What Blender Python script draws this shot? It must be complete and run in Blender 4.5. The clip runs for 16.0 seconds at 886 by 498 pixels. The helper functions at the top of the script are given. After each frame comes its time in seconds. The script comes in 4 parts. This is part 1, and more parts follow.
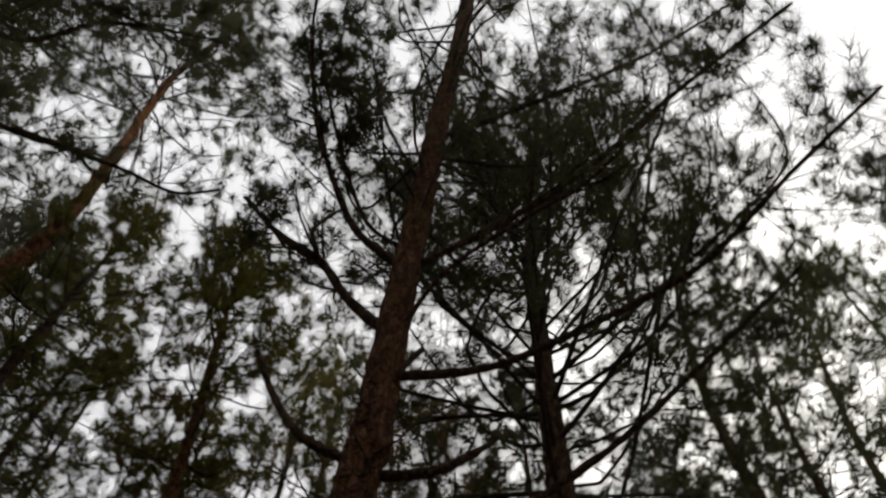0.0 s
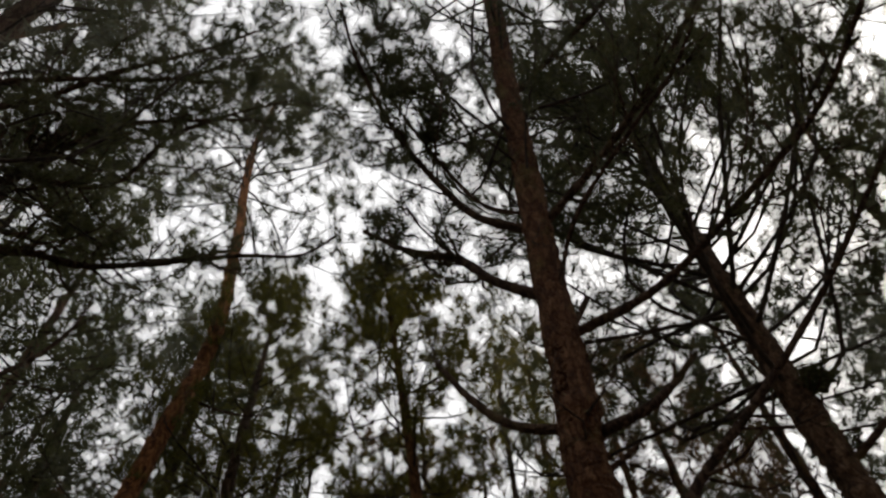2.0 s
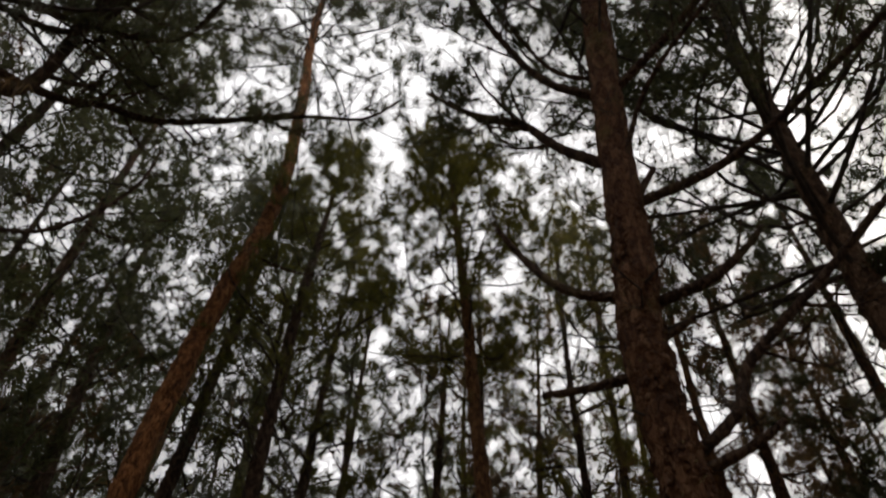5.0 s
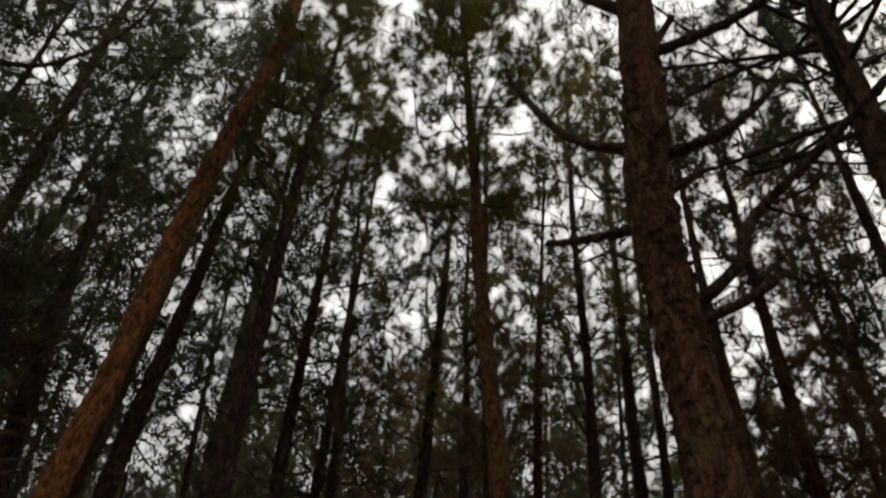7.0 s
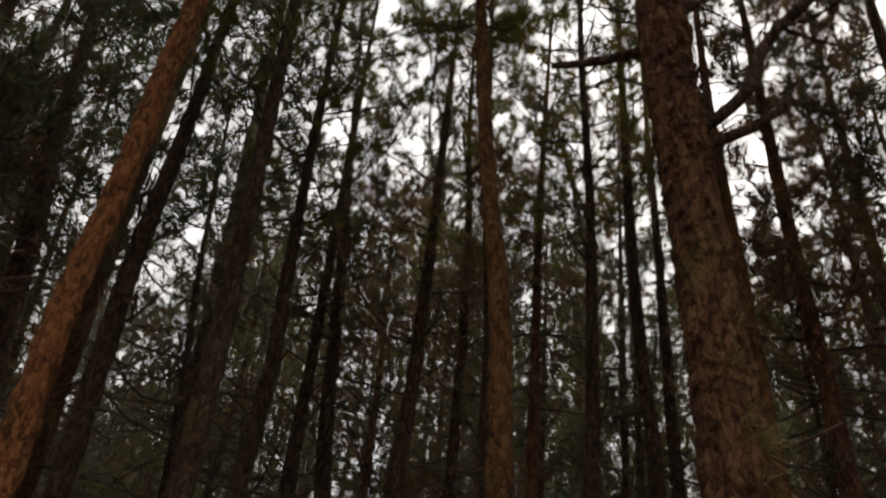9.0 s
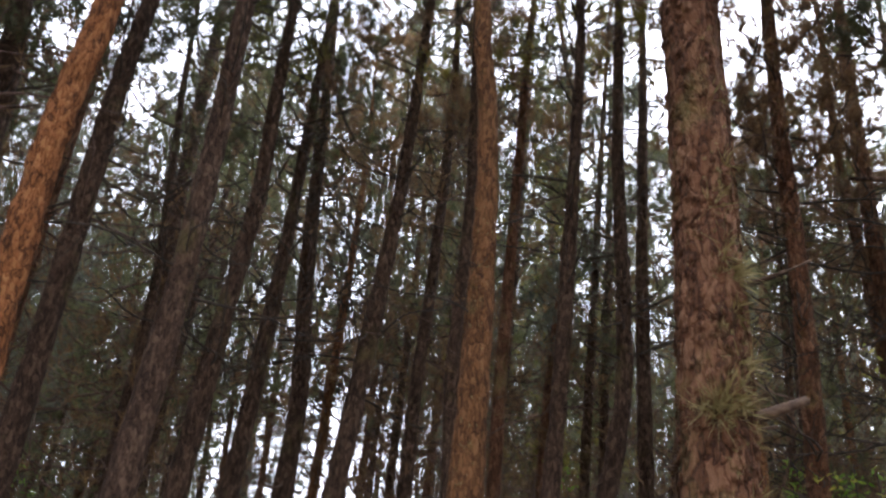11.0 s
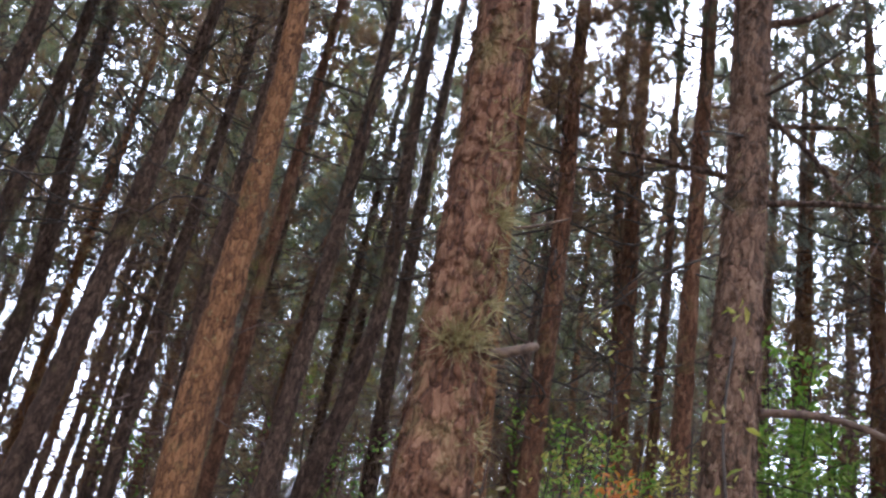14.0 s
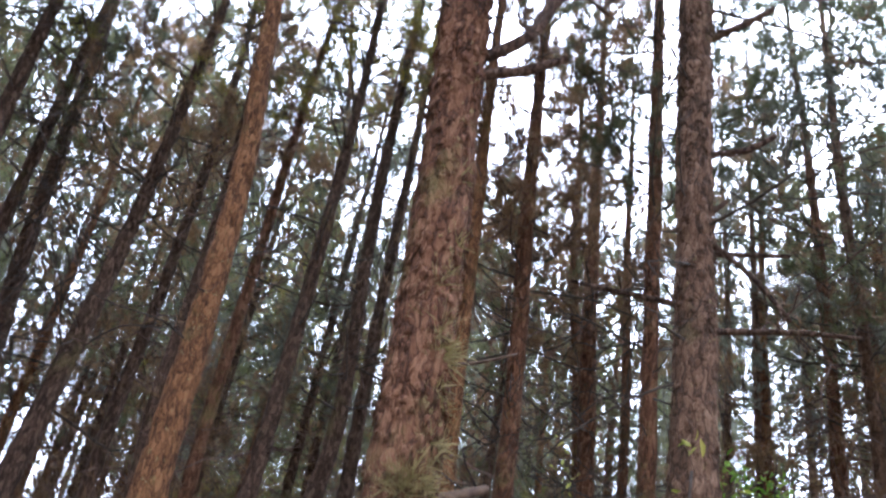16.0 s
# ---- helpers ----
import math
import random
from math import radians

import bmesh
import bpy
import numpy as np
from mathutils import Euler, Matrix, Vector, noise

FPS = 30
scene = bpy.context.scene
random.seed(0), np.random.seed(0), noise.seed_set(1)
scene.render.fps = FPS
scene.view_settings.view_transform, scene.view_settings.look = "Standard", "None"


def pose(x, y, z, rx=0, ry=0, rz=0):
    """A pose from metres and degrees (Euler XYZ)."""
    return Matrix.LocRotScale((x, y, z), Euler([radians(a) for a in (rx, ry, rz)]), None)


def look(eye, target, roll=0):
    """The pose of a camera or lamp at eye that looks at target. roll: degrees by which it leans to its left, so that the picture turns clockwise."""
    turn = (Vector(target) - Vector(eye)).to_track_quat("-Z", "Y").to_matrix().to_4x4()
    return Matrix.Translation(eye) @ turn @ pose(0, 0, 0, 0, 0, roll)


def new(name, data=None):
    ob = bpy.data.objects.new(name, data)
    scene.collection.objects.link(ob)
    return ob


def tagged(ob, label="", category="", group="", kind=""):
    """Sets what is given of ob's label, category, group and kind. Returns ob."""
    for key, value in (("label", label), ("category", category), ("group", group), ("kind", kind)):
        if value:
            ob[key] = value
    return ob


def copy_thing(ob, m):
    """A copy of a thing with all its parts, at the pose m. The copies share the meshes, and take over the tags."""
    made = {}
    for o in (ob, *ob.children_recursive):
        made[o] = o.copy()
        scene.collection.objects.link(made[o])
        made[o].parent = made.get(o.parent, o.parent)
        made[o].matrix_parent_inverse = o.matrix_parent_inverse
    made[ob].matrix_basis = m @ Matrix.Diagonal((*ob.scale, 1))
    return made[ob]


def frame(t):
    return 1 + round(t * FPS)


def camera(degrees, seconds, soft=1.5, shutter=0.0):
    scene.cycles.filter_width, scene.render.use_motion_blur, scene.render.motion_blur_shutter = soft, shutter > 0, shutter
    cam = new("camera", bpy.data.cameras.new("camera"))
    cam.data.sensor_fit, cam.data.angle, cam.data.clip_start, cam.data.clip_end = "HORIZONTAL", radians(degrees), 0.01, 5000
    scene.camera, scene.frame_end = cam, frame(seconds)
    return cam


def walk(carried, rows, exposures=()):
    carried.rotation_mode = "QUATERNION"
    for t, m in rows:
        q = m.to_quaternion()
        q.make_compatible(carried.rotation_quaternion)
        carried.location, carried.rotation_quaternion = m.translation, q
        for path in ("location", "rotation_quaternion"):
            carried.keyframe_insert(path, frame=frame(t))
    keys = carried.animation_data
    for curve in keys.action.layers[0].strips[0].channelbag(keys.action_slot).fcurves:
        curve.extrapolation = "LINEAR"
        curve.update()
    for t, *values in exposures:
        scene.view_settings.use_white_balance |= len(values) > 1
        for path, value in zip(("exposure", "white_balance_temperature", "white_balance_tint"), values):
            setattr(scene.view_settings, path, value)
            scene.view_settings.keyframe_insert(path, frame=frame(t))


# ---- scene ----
cam = camera(53.67, 16.0, soft=2.5, shutter=0.4)
ROWS = [
    (0, 0.001, -0.001, 1.650, 155.51, -0.17, -27.11),
    (0.5, 0.002, -0.021, 1.648, 154.07, 1.64, -18.27),
    (1, 0.007, 0.001, 1.667, 153.59, 2.46, -11.65),
    (1.5, -0.004, 0.003, 1.673, 154.23, 3.03, -5.65),
    (2, -0.012, -0.003, 1.676, 154.23, 2.77, -1.41),
    (2.5, -0.021, -0.008, 1.674, 154.12, 1.98, 0.66),
    (3, -0.033, -0.020, 1.648, 153.83, 0.89, 1.01),
    (5.5, -0.007, 0.071, 1.678, 143.26, -2.48, -1.98),
    (6, -0.007, 0.062, 1.667, 140.80, -2.96, -2.02),
    (6.5, -0.011, 0.062, 1.663, 139.18, -3.20, -2.17),
    (7, -0.009, 0.069, 1.671, 136.21, -3.28, -2.49),
    (7.5, -0.009, 0.075, 1.673, 133.14, -3.60, -2.63),
    (8, -0.003, 0.099, 1.688, 130.51, -3.58, -2.60),
    (8.5, -0.003, 0.101, 1.668, 127.74, -3.95, -2.95),
    (9, -0.003, 0.099, 1.672, 125.03, -3.88, -2.72),
    (9.5, -0.020, 0.092, 1.647, 122.59, -3.50, -2.52),
    (12, -0.098, 0.005, 1.543, 111.89, -8.18, -10.27),
    (12.5, -0.085, 0.032, 1.550, 111.35, -8.82, -13.87),
    (13, -0.062, 0.043, 1.555, 111.14, -9.14, -17.16),
    (13.5, -0.046, 0.050, 1.559, 111.38, -9.42, -20.24),
    (14, -0.034, 0.054, 1.571, 111.78, -10.05, -22.99),
    (14.5, -0.030, 0.056, 1.591, 112.59, -10.31, -25.04),
    (15, -0.011, 0.063, 1.617, 114.55, -9.51, -25.52),
    (15.5, -0.003, 0.056, 1.626, 117.00, -9.31, -25.45),
    (16, 0.010, 0.067, 1.650, 119.87, -8.39, -25.09),
]
# stops by which the clip's camera brightens its picture on the way
STOPS = [(0.0, -1.87, 7050, 7), (0.5, -2.08, 7050, 7), (1.0, -1.76, 7100, 7), (3.0, -1.55, 7100, 8), (5.5, -1.45, 7200, 9), (7.0, -1.45, 7400, 8), (8.0, -1.2, 7450, 8), (9.0, -0.88, 7500, 8),
         (9.7, -0.5, 7400, 9), (11.9, 1.42, 5500, 12), (13.0, 1.46, 5450, 12), (15.0, 1.55, 5450, 12), (16.0, 1.62, 5400, 12)]
walk(cam, [(t, pose(x, y, z, rx, ry, rz)) for t, x, y, z, rx, ry, rz in ROWS], STOPS)

# ---- world and sun: a bright overcast sky ----
SUN_EL, SUN_AZ = radians(52), radians(60)
world = bpy.data.worlds.new("overcast_sky")
scene.world = world
world.use_nodes = True
wn, wl = world.node_tree.nodes, world.node_tree.links
sky = wn.new("ShaderNodeTexSky")
sky.sky_type, sky.sun_disc = "NISHITA", False
sky.sun_elevation, sky.sun_rotation = SUN_EL, SUN_AZ
sky.air_density, sky.dust_density, sky.ozone_density = 1.0, 6.0, 1.0
pale = wn.new("ShaderNodeHueSaturation")
pale.inputs["Saturation"].default_value = 0.28
wl.new(sky.outputs[0], pale.inputs["Color"])
deck = wn.new("ShaderNodeMix")
deck.data_type = "RGBA"
deck.inputs["Factor"].default_value = 0.65
deck.inputs["B"].default_value = (24.5, 25.2, 28.0, 1)
wl.new(pale.outputs[0], deck.inputs["A"])
wl.new(deck.outputs["Result"], wn["Background"].inputs["Color"])
wn["Background"].inputs["Strength"].default_value = 0.19
sun = new("sun", bpy.data.lights.new("sun", "SUN"))
sun.data.energy, sun.data.angle, sun.data.color = 0.5, radians(20), (1.0, 0.96, 0.9)
sun.matrix_world = look((math.sin(SUN_AZ) * 30 * math.cos(SUN_EL), math.cos(SUN_AZ) * 30 * math.cos(SUN_EL), 30 * math.sin(SUN_EL)), (0, 0, 0))


# ---- materials ----
def shader(name):
    mat = bpy.data.materials.new(name)
    mat.use_nodes = True
    nt = mat.node_tree
    return mat, nt.nodes, nt.links, nt.nodes["Principled BSDF"]


def ramp(nodes, *stops):
    r = nodes.new("ShaderNodeValToRGB")
    el = r.color_ramp.elements
    while len(el) < len(stops):
        el.new(0.5)
    for e, (p, c) in zip(el, stops):
        e.position, e.color = p, (*c, 1)
    return r


def bark(name, dark, mid, light, moss=0.3, plate=44.0):
    """Flaking pine bark: small long scales of uneven tone, streaks, dark cracks, patches of moss and lichen."""
    mat, n, l, b = shader(name)
    co = n.new("ShaderNodeTexCoord")

    def tex(kind, scale, zfac, detail=5.0, rough=0.65):
        mp = n.new("ShaderNodeMapping")
        mp.inputs["Scale"].default_value = (scale, scale, scale * zfac)
        l.new(co.outputs["Object"], mp.inputs["Vector"])
        t = n.new(kind)
        t.inputs["Scale"].default_value = 1.0
        if kind == "ShaderNodeTexNoise":
            t.inputs["Detail"].default_value, t.inputs["Roughness"].default_value = detail, rough
        l.new(mp.outputs[0], t.inputs["Vector"])
        return t, mp

    def math_(op, x, y, z=None):
        m = n.new("ShaderNodeMath")
        m.operation = op
        for k, v in enumerate((x, y, z)):
            if v is None:
                continue
            if isinstance(v, (int, float)):
                m.inputs[k].default_value = v
            else:
                l.new(v, m.inputs[k])
        return m.outputs[0]

    streak, _ = tex("ShaderNodeTexNoise", 62, 0.2, 6, 0.75)
    patch, _ = tex("ShaderNodeTexNoise", 9, 0.45, 5)
    fine, _ = tex("ShaderNodeTexNoise", 130, 0.5, 4)
    warp, _ = tex("ShaderNodeTexNoise", 22, 0.5, 3)
    mp = n.new("ShaderNodeMapping")
    mp.inputs["Scale"].default_value = (plate, plate, plate * 0.4)
    l.new(co.outputs["Object"], mp.inputs["Vector"])
    add = n.new("ShaderNodeVectorMath")
    add.operation = "MULTIPLY_ADD"
    add.inputs[1].default_value = (2.2, 2.2, 2.2)
    l.new(warp.outputs["Color"], add.inputs[0])
    l.new(mp.outputs[0], add.inputs[2])
    cell = n.new("ShaderNodeTexVoronoi")
    cell.inputs["Scale"].default_value, cell.inputs["Randomness"].default_value = 1.0, 1.0
    l.new(add.outputs[0], cell.inputs["Vector"])
    sep = n.new("ShaderNodeSeparateColor")
    l.new(cell.outputs["Color"], sep.inputs[0])
    edge = n.new("ShaderNodeTexVoronoi")
    edge.feature = "DISTANCE_TO_EDGE"
    edge.inputs["Scale"].default_value = 1.0
    l.new(add.outputs[0], edge.inputs["Vector"])
    gap_ = ramp(n, (0.0, (0, 0, 0)), (0.16, (1, 1, 1)))
    l.new(edge.outputs["Distance"], gap_.inputs[0])
    t1 = math_("MULTIPLY_ADD", gap_.outputs[0], 0.16, math_("MULTIPLY", sep.outputs[0], 0.26))
    t2 = math_("MULTIPLY_ADD", streak.outputs["Fac"], 0.46, t1)
    t3 = math_("MULTIPLY_ADD", patch.outputs["Fac"], 0.3, t2)
    t4 = math_("SUBTRACT", math_("MULTIPLY_ADD", fine.outputs["Fac"], 0.3, t3), 0.3)
    tone = ramp(n, (0.3, dark), (0.52, mid), (0.8, light))
    l.new(t4, tone.inputs[0])
    big, _ = tex("ShaderNodeTexNoise", 3.0, 0.8, 6, 0.72)
    mossy = ramp(n, (0.62 - 0.2 * moss, (0, 0, 0)), (0.80 - 0.1 * moss, (moss * 2, moss * 2, moss * 2)))
    l.new(big.outputs["Fac"], mossy.inputs[0])
    green = n.new("ShaderNodeMix")
    green.data_type = "RGBA"
    l.new(mossy.outputs[0], green.inputs["Factor"])
    l.new(tone.outputs[0], green.inputs["A"])
    green.inputs["B"].default_value = (0.17, 0.15, 0.05, 1)
    l.new(green.outputs["Result"], b.inputs["Base Color"])
    b.inputs["Roughness"].default_value = 0.9
    b.inputs["Specular IOR Level"].default_value = 0.2
    hgt = math_("MULTIPLY_ADD", fine.outputs["Fac"], 0.25, math_("MULTIPLY_ADD", streak.outputs["Fac"], 0.9, math_("MULTIPLY", gap_.outputs[0], 0.5)))
    bump = n.new("ShaderNodeBump")
    bump.inputs["Strength"].default_value, bump.inputs["Distance"].default_value = 0.8, 0.02
    l.new(hgt, bump.inputs["Height"])
    l.new(bump.outputs[0], b.inputs["Normal"])
    return mat


def leafy(name, a, b_, c, glow=0.35, rich=1.1, thin=1.3):
    """Needles or leaves: tone by island and by tree, thin enough for light to pass."""
    mat, n, l, b = shader(name)
    geo = n.new("ShaderNodeNewGeometry")
    info = n.new("ShaderNodeObjectInfo")
    mixf = n.new("ShaderNodeMath")
    mixf.operation = "MULTIPLY_ADD"
    mixf.inputs[1].default_value = 0.7
    l.new(geo.outputs["Random Per Island"], mixf.inputs[0])
    oth = n.new("ShaderNodeMath")
    oth.operation = "MULTIPLY"
    oth.inputs[1].default_value = 0.3
    l.new(info.outputs["Random"], oth.inputs[0])
    l.new(oth.outputs[0], mixf.inputs[2])
    tone = ramp(n, (0.1, a), (0.55, b_), (0.95, c))
    l.new(mixf.outputs[0], tone.inputs[0])
    l.new(tone.outputs[0], b.inputs["Base Color"])
    b.inputs["Roughness"].default_value = 0.55
    tr = n.new("ShaderNodeBsdfTranslucent")
    thru = n.new("ShaderNodeHueSaturation")
    thru.inputs["Saturation"].default_value, thru.inputs["Value"].default_value = rich, thin
    l.new(tone.outputs[0], thru.inputs["Color"])
    l.new(thru.outputs[0], tr.inputs["Color"])
    mx = n.new("ShaderNodeMixShader")
    mx.inputs[0].default_value = glow
    l.new(b.outputs[0], mx.inputs[1])
    l.new(tr.outputs[0], mx.inputs[2])
    l.new(mx.outputs[0], n["Material Output"].inputs["Surface"])
    return mat


def mottled(name, a, b_, scale, rough=0.95):
    mat, n, l, b = shader(name)
    co = n.new("ShaderNodeTexCoord")
    ns = n.new("ShaderNodeTexNoise")
    ns.inputs["Scale"].default_value, ns.inputs["Detail"].default_value = scale, 7
    l.new(co.outputs["Object"], ns.inputs["Vector"])
    tone = ramp(n, (0.35, a), (0.68, b_))
    l.new(ns.outputs["Fac"], tone.inputs[0])
    l.new(tone.outputs[0], b.inputs["Base Color"])
    b.inputs["Roughness"].default_value = rough
    bump = n.new("ShaderNodeBump")
    bump.inputs["Strength"].default_value, bump.inputs["Distance"].default_value = 0.6, 0.02
    l.new(ns.outputs["Fac"], bump.inputs["Height"])
    l.new(bump.outputs[0], b.inputs["Normal"])
    return mat


BARK_RED = bark("bark_red_brown", (0.045, 0.019, 0.01), (0.14, 0.063, 0.031), (0.26, 0.148, 0.085), 0.42, 32)
BARK_GREY = bark("bark_grey_brown", (0.042, 0.024, 0.014), (0.13, 0.072, 0.042), (0.245, 0.16, 0.103), 0.28, 32)
BARK_ORANGE = bark("bark_orange", (0.052, 0.023, 0.011), (0.185, 0.084, 0.033), (0.29, 0.155, 0.07), 0.36)
BARK_BRIGHT = bark("bark_bright_orange", (0.06, 0.022, 0.009), (0.29, 0.112, 0.038), (0.43, 0.21, 0.09), 0.05)
BARK_DULL = bark("bark_dull", (0.023, 0.013, 0.009), (0.085, 0.05, 0.032), (0.17, 0.114, 0.075), 0.3)
TWIG = mottled("twig_bark", (0.024, 0.018, 0.013), (0.066, 0.047, 0.033), 24)
DEADTWIG = mottled("dead_twig_bark", (0.06, 0.034, 0.023), (0.15, 0.094, 0.066), 18)
DEADWOOD = mottled("dead_wood", (0.042, 0.024, 0.014), (0.115, 0.072, 0.044), 30)
NEEDLE = leafy("needles_green", (0.036, 0.043, 0.018), (0.072, 0.077, 0.031), (0.13, 0.118, 0.05), 0.36, 1.15, 1.25)
NEEDLE_OLIVE = leafy("needles_olive", (0.05, 0.052, 0.018), (0.105, 0.095, 0.03), (0.18, 0.14, 0.045), 0.5, 1.25, 1.8)
# lighter copy of needles_green: light through the wood's crowns put into the colour
NEEDLE_LIT = leafy("needles_green_lit", (0.05, 0.058, 0.027), (0.097, 0.102, 0.046), (0.165, 0.155, 0.075), 0.5, 1.15, 1.4)
# pale and greyish, with the haze over the crowns behind put into the colour
NEEDLE_GREY = leafy("needles_grey_green", (0.056, 0.063, 0.047), (0.11, 0.112, 0.078), (0.18, 0.17, 0.118), 0.52)
NEEDLE_BROWN = leafy("needles_browning", (0.085, 0.046, 0.024), (0.155, 0.092, 0.045), (0.21, 0.145, 0.068), 0.5)
LEAF = leafy("shrub_leaves", (0.075, 0.15, 0.022), (0.145, 0.245, 0.035), (0.26, 0.33, 0.07), 0.5, 1.1, 1.3)
LEAF_YELLOW = leafy("yellowing_leaves", (0.15, 0.18, 0.03), (0.27, 0.27, 0.055), (0.38, 0.32, 0.085), 0.55)
LEAF_ORANGE = leafy("orange_leaves", (0.26, 0.085, 0.02), (0.44, 0.16, 0.038), (0.5, 0.24, 0.08), 0.45, 1.1, 1.5)
LEAF_DRY = leafy("dry_pale_leaves", (0.2, 0.15, 0.08), (0.36, 0.29, 0.17), (0.5, 0.42, 0.28), 0.4)
MOSS = leafy("moss_and_dry_needles", (0.13, 0.1, 0.04), (0.23, 0.19, 0.075), (0.34, 0.28, 0.14), 0.3)
LITTER = mottled("needle_litter", (0.09, 0.055, 0.03), (0.20, 0.13, 0.07), 9)


# ---- mesh tools ----
class Acc:
    """Gathers verts and faces of one mesh."""

    def __init__(self):
        self.v, self.f, self.n = [], [], 0

    def add(self, verts, faces):
        self.v.append(np.asarray(verts, float))
        self.f.append(np.asarray(faces, int) + self.n)
        self.n += len(verts)

    def mesh(self, name, material, smooth=True):
        me = bpy.data.meshes.new(name)
        v = np.concatenate(self.v) if self.v else np.zeros((0, 3))
        quads = [f for f in self.f if f.shape[1] == 4]
        tris = [f for f in self.f if f.shape[1] == 3]
        loops = np.concatenate([f.ravel() for f in quads + tris])
        nq, nt = sum(len(f) for f in quads), sum(len(f) for f in tris)
        me.vertices.add(len(v))
        me.vertices.foreach_set("co", v.ravel())
        me.loops.add(len(loops))
        me.loops.foreach_set("vertex_index", loops)
        me.polygons.add(nq + nt)
        starts = np.concatenate([np.arange(nq) * 4, nq * 4 + np.arange(nt) * 3])
        me.polygons.foreach_set("loop_start", starts)
        if smooth:
            me.polygons.foreach_set("use_smooth", np.ones(nq + nt, bool))
        me.update(calc_edges=True)
        me.materials.append(material)
        return me


def part(name, acc, material, parent, label="", smooth=True, kind=""):
    ob = new(name, acc.mesh(name, material, smooth))
    ob.parent = parent
    return tagged(ob, label, kind=kind)


def spline(pts, step):
    """A smooth line through points of x, y, z, radius, in steps of about that length."""
    p = np.asarray(pts, float)
    if len(p) == 2:
        p = np.array([p[0], (p[0] + p[1]) / 2, p[1]])
    q = np.vstack([2 * p[0] - p[1], p, 2 * p[-1] - p[-2]])
    out = []
    for i in range(1, len(q) - 2):
        n = max(2, int(np.linalg.norm(q[i + 1, :3] - q[i, :3]) / step))
        t = np.arange(n)[:, None] / n
        a, b, c, d = q[i - 1], q[i], q[i + 1], q[i + 2]
        out.append(0.5 * (2 * b + (c - a) * t + (2 * a - 5 * b + 4 * c - d) * t**2 + (3 * b - a - 3 * c + d) * t**3))
    out = np.vstack(out + [p[-1:]])
    out[:, 3] = out[:, 3].clip(0.001)
    return out


def tube(acc, line, sides, relief=None):
    """A tapered round stem along a line of x, y, z, radius. relief(points, along) pushes the skin in and out."""
    line = np.asarray(line, float)
    c, r = line[:, :3], line[:, 3]
    d = np.gradient(c, axis=0)
    d /= np.linalg.norm(d, axis=1)[:, None] + 1e-9
    ref = np.array([0.31, 0.87, 0.38]) if abs(d[0] @ [0.31, 0.87, 0.38]) < 0.95 else np.array([0.9, -0.1, 0.4])
    u = np.cross(d, ref)
    u /= np.linalg.norm(u, axis=1)[:, None] + 1e-9
    w = np.cross(d, u)
    a = np.arange(sides) * 2 * math.pi / sides
    rim = u[:, None] * np.cos(a)[None, :, None] + w[:, None] * np.sin(a)[None, :, None]
    rad = np.repeat(r[:, None], sides, 1)
    if relief:
        rad = rad + relief(c[:, None] + rim * r[:, None, None], r)
    v = (c[:, None] + rim * rad[..., None]).reshape(-1, 3)
    m = len(line)
    i, j = np.meshgrid(np.arange(m - 1), np.arange(sides), indexing="ij")
    k = (j + 1) % sides
    acc.add(v, np.stack([i * sides + j, i * sides + k, (i + 1) * sides + k, (i + 1) * sides + j], -1).reshape(-1, 4))
    tip = c[-1] + d[-1] * r[-1] * 0.6
    base = acc.n - sides
    acc.add([tip], np.zeros((0, 3), int))
    j = np.arange(sides)
    acc.f.append(np.stack([base + j, base + (j + 1) % sides, np.full(sides, acc.n - 1)], -1))


def bumpy(depth):
    """Relief of bark plates: ridges broken into long scales."""
    def relief(p, r):
        out = np.empty(p.shape[:2])
        for a in range(p.shape[0]):
            fade = min(1.0, r[a] / 0.09)
            for b in range(p.shape[1]):
                x, y, z = p[a, b]
                near = noise.voronoi((x * 30 + 1.2 * noise.noise((x * 9, y * 9, z * 5)), y * 30, z * 6))[0]
                node = 1.7 * max(0.0, 1 - abs((z / 0.42 + 0.25 * math.sin(z * 3.1)) % 1 - 0.5) / 0.11) * (0.45 + noise.noise((x * 7, y * 7, z * 2)))
                out[a, b] = fade * depth * (node + 1.6 * min(near[1] - near[0], 0.55) - 0.45 + 0.9 * noise.noise((x * 6, y * 6, z * 3)) + 0.6 * noise.noise((x * 45, y * 45, z * 20)))
        return out
    return relief


def lumpy(depth, scale=5.0):
    def relief(p, r):
        return np.array([[depth * min(1, q / 0.06) * noise.noise(Vector(v) * scale) for v in ring] for ring, q in zip(p, r)])
    return relief


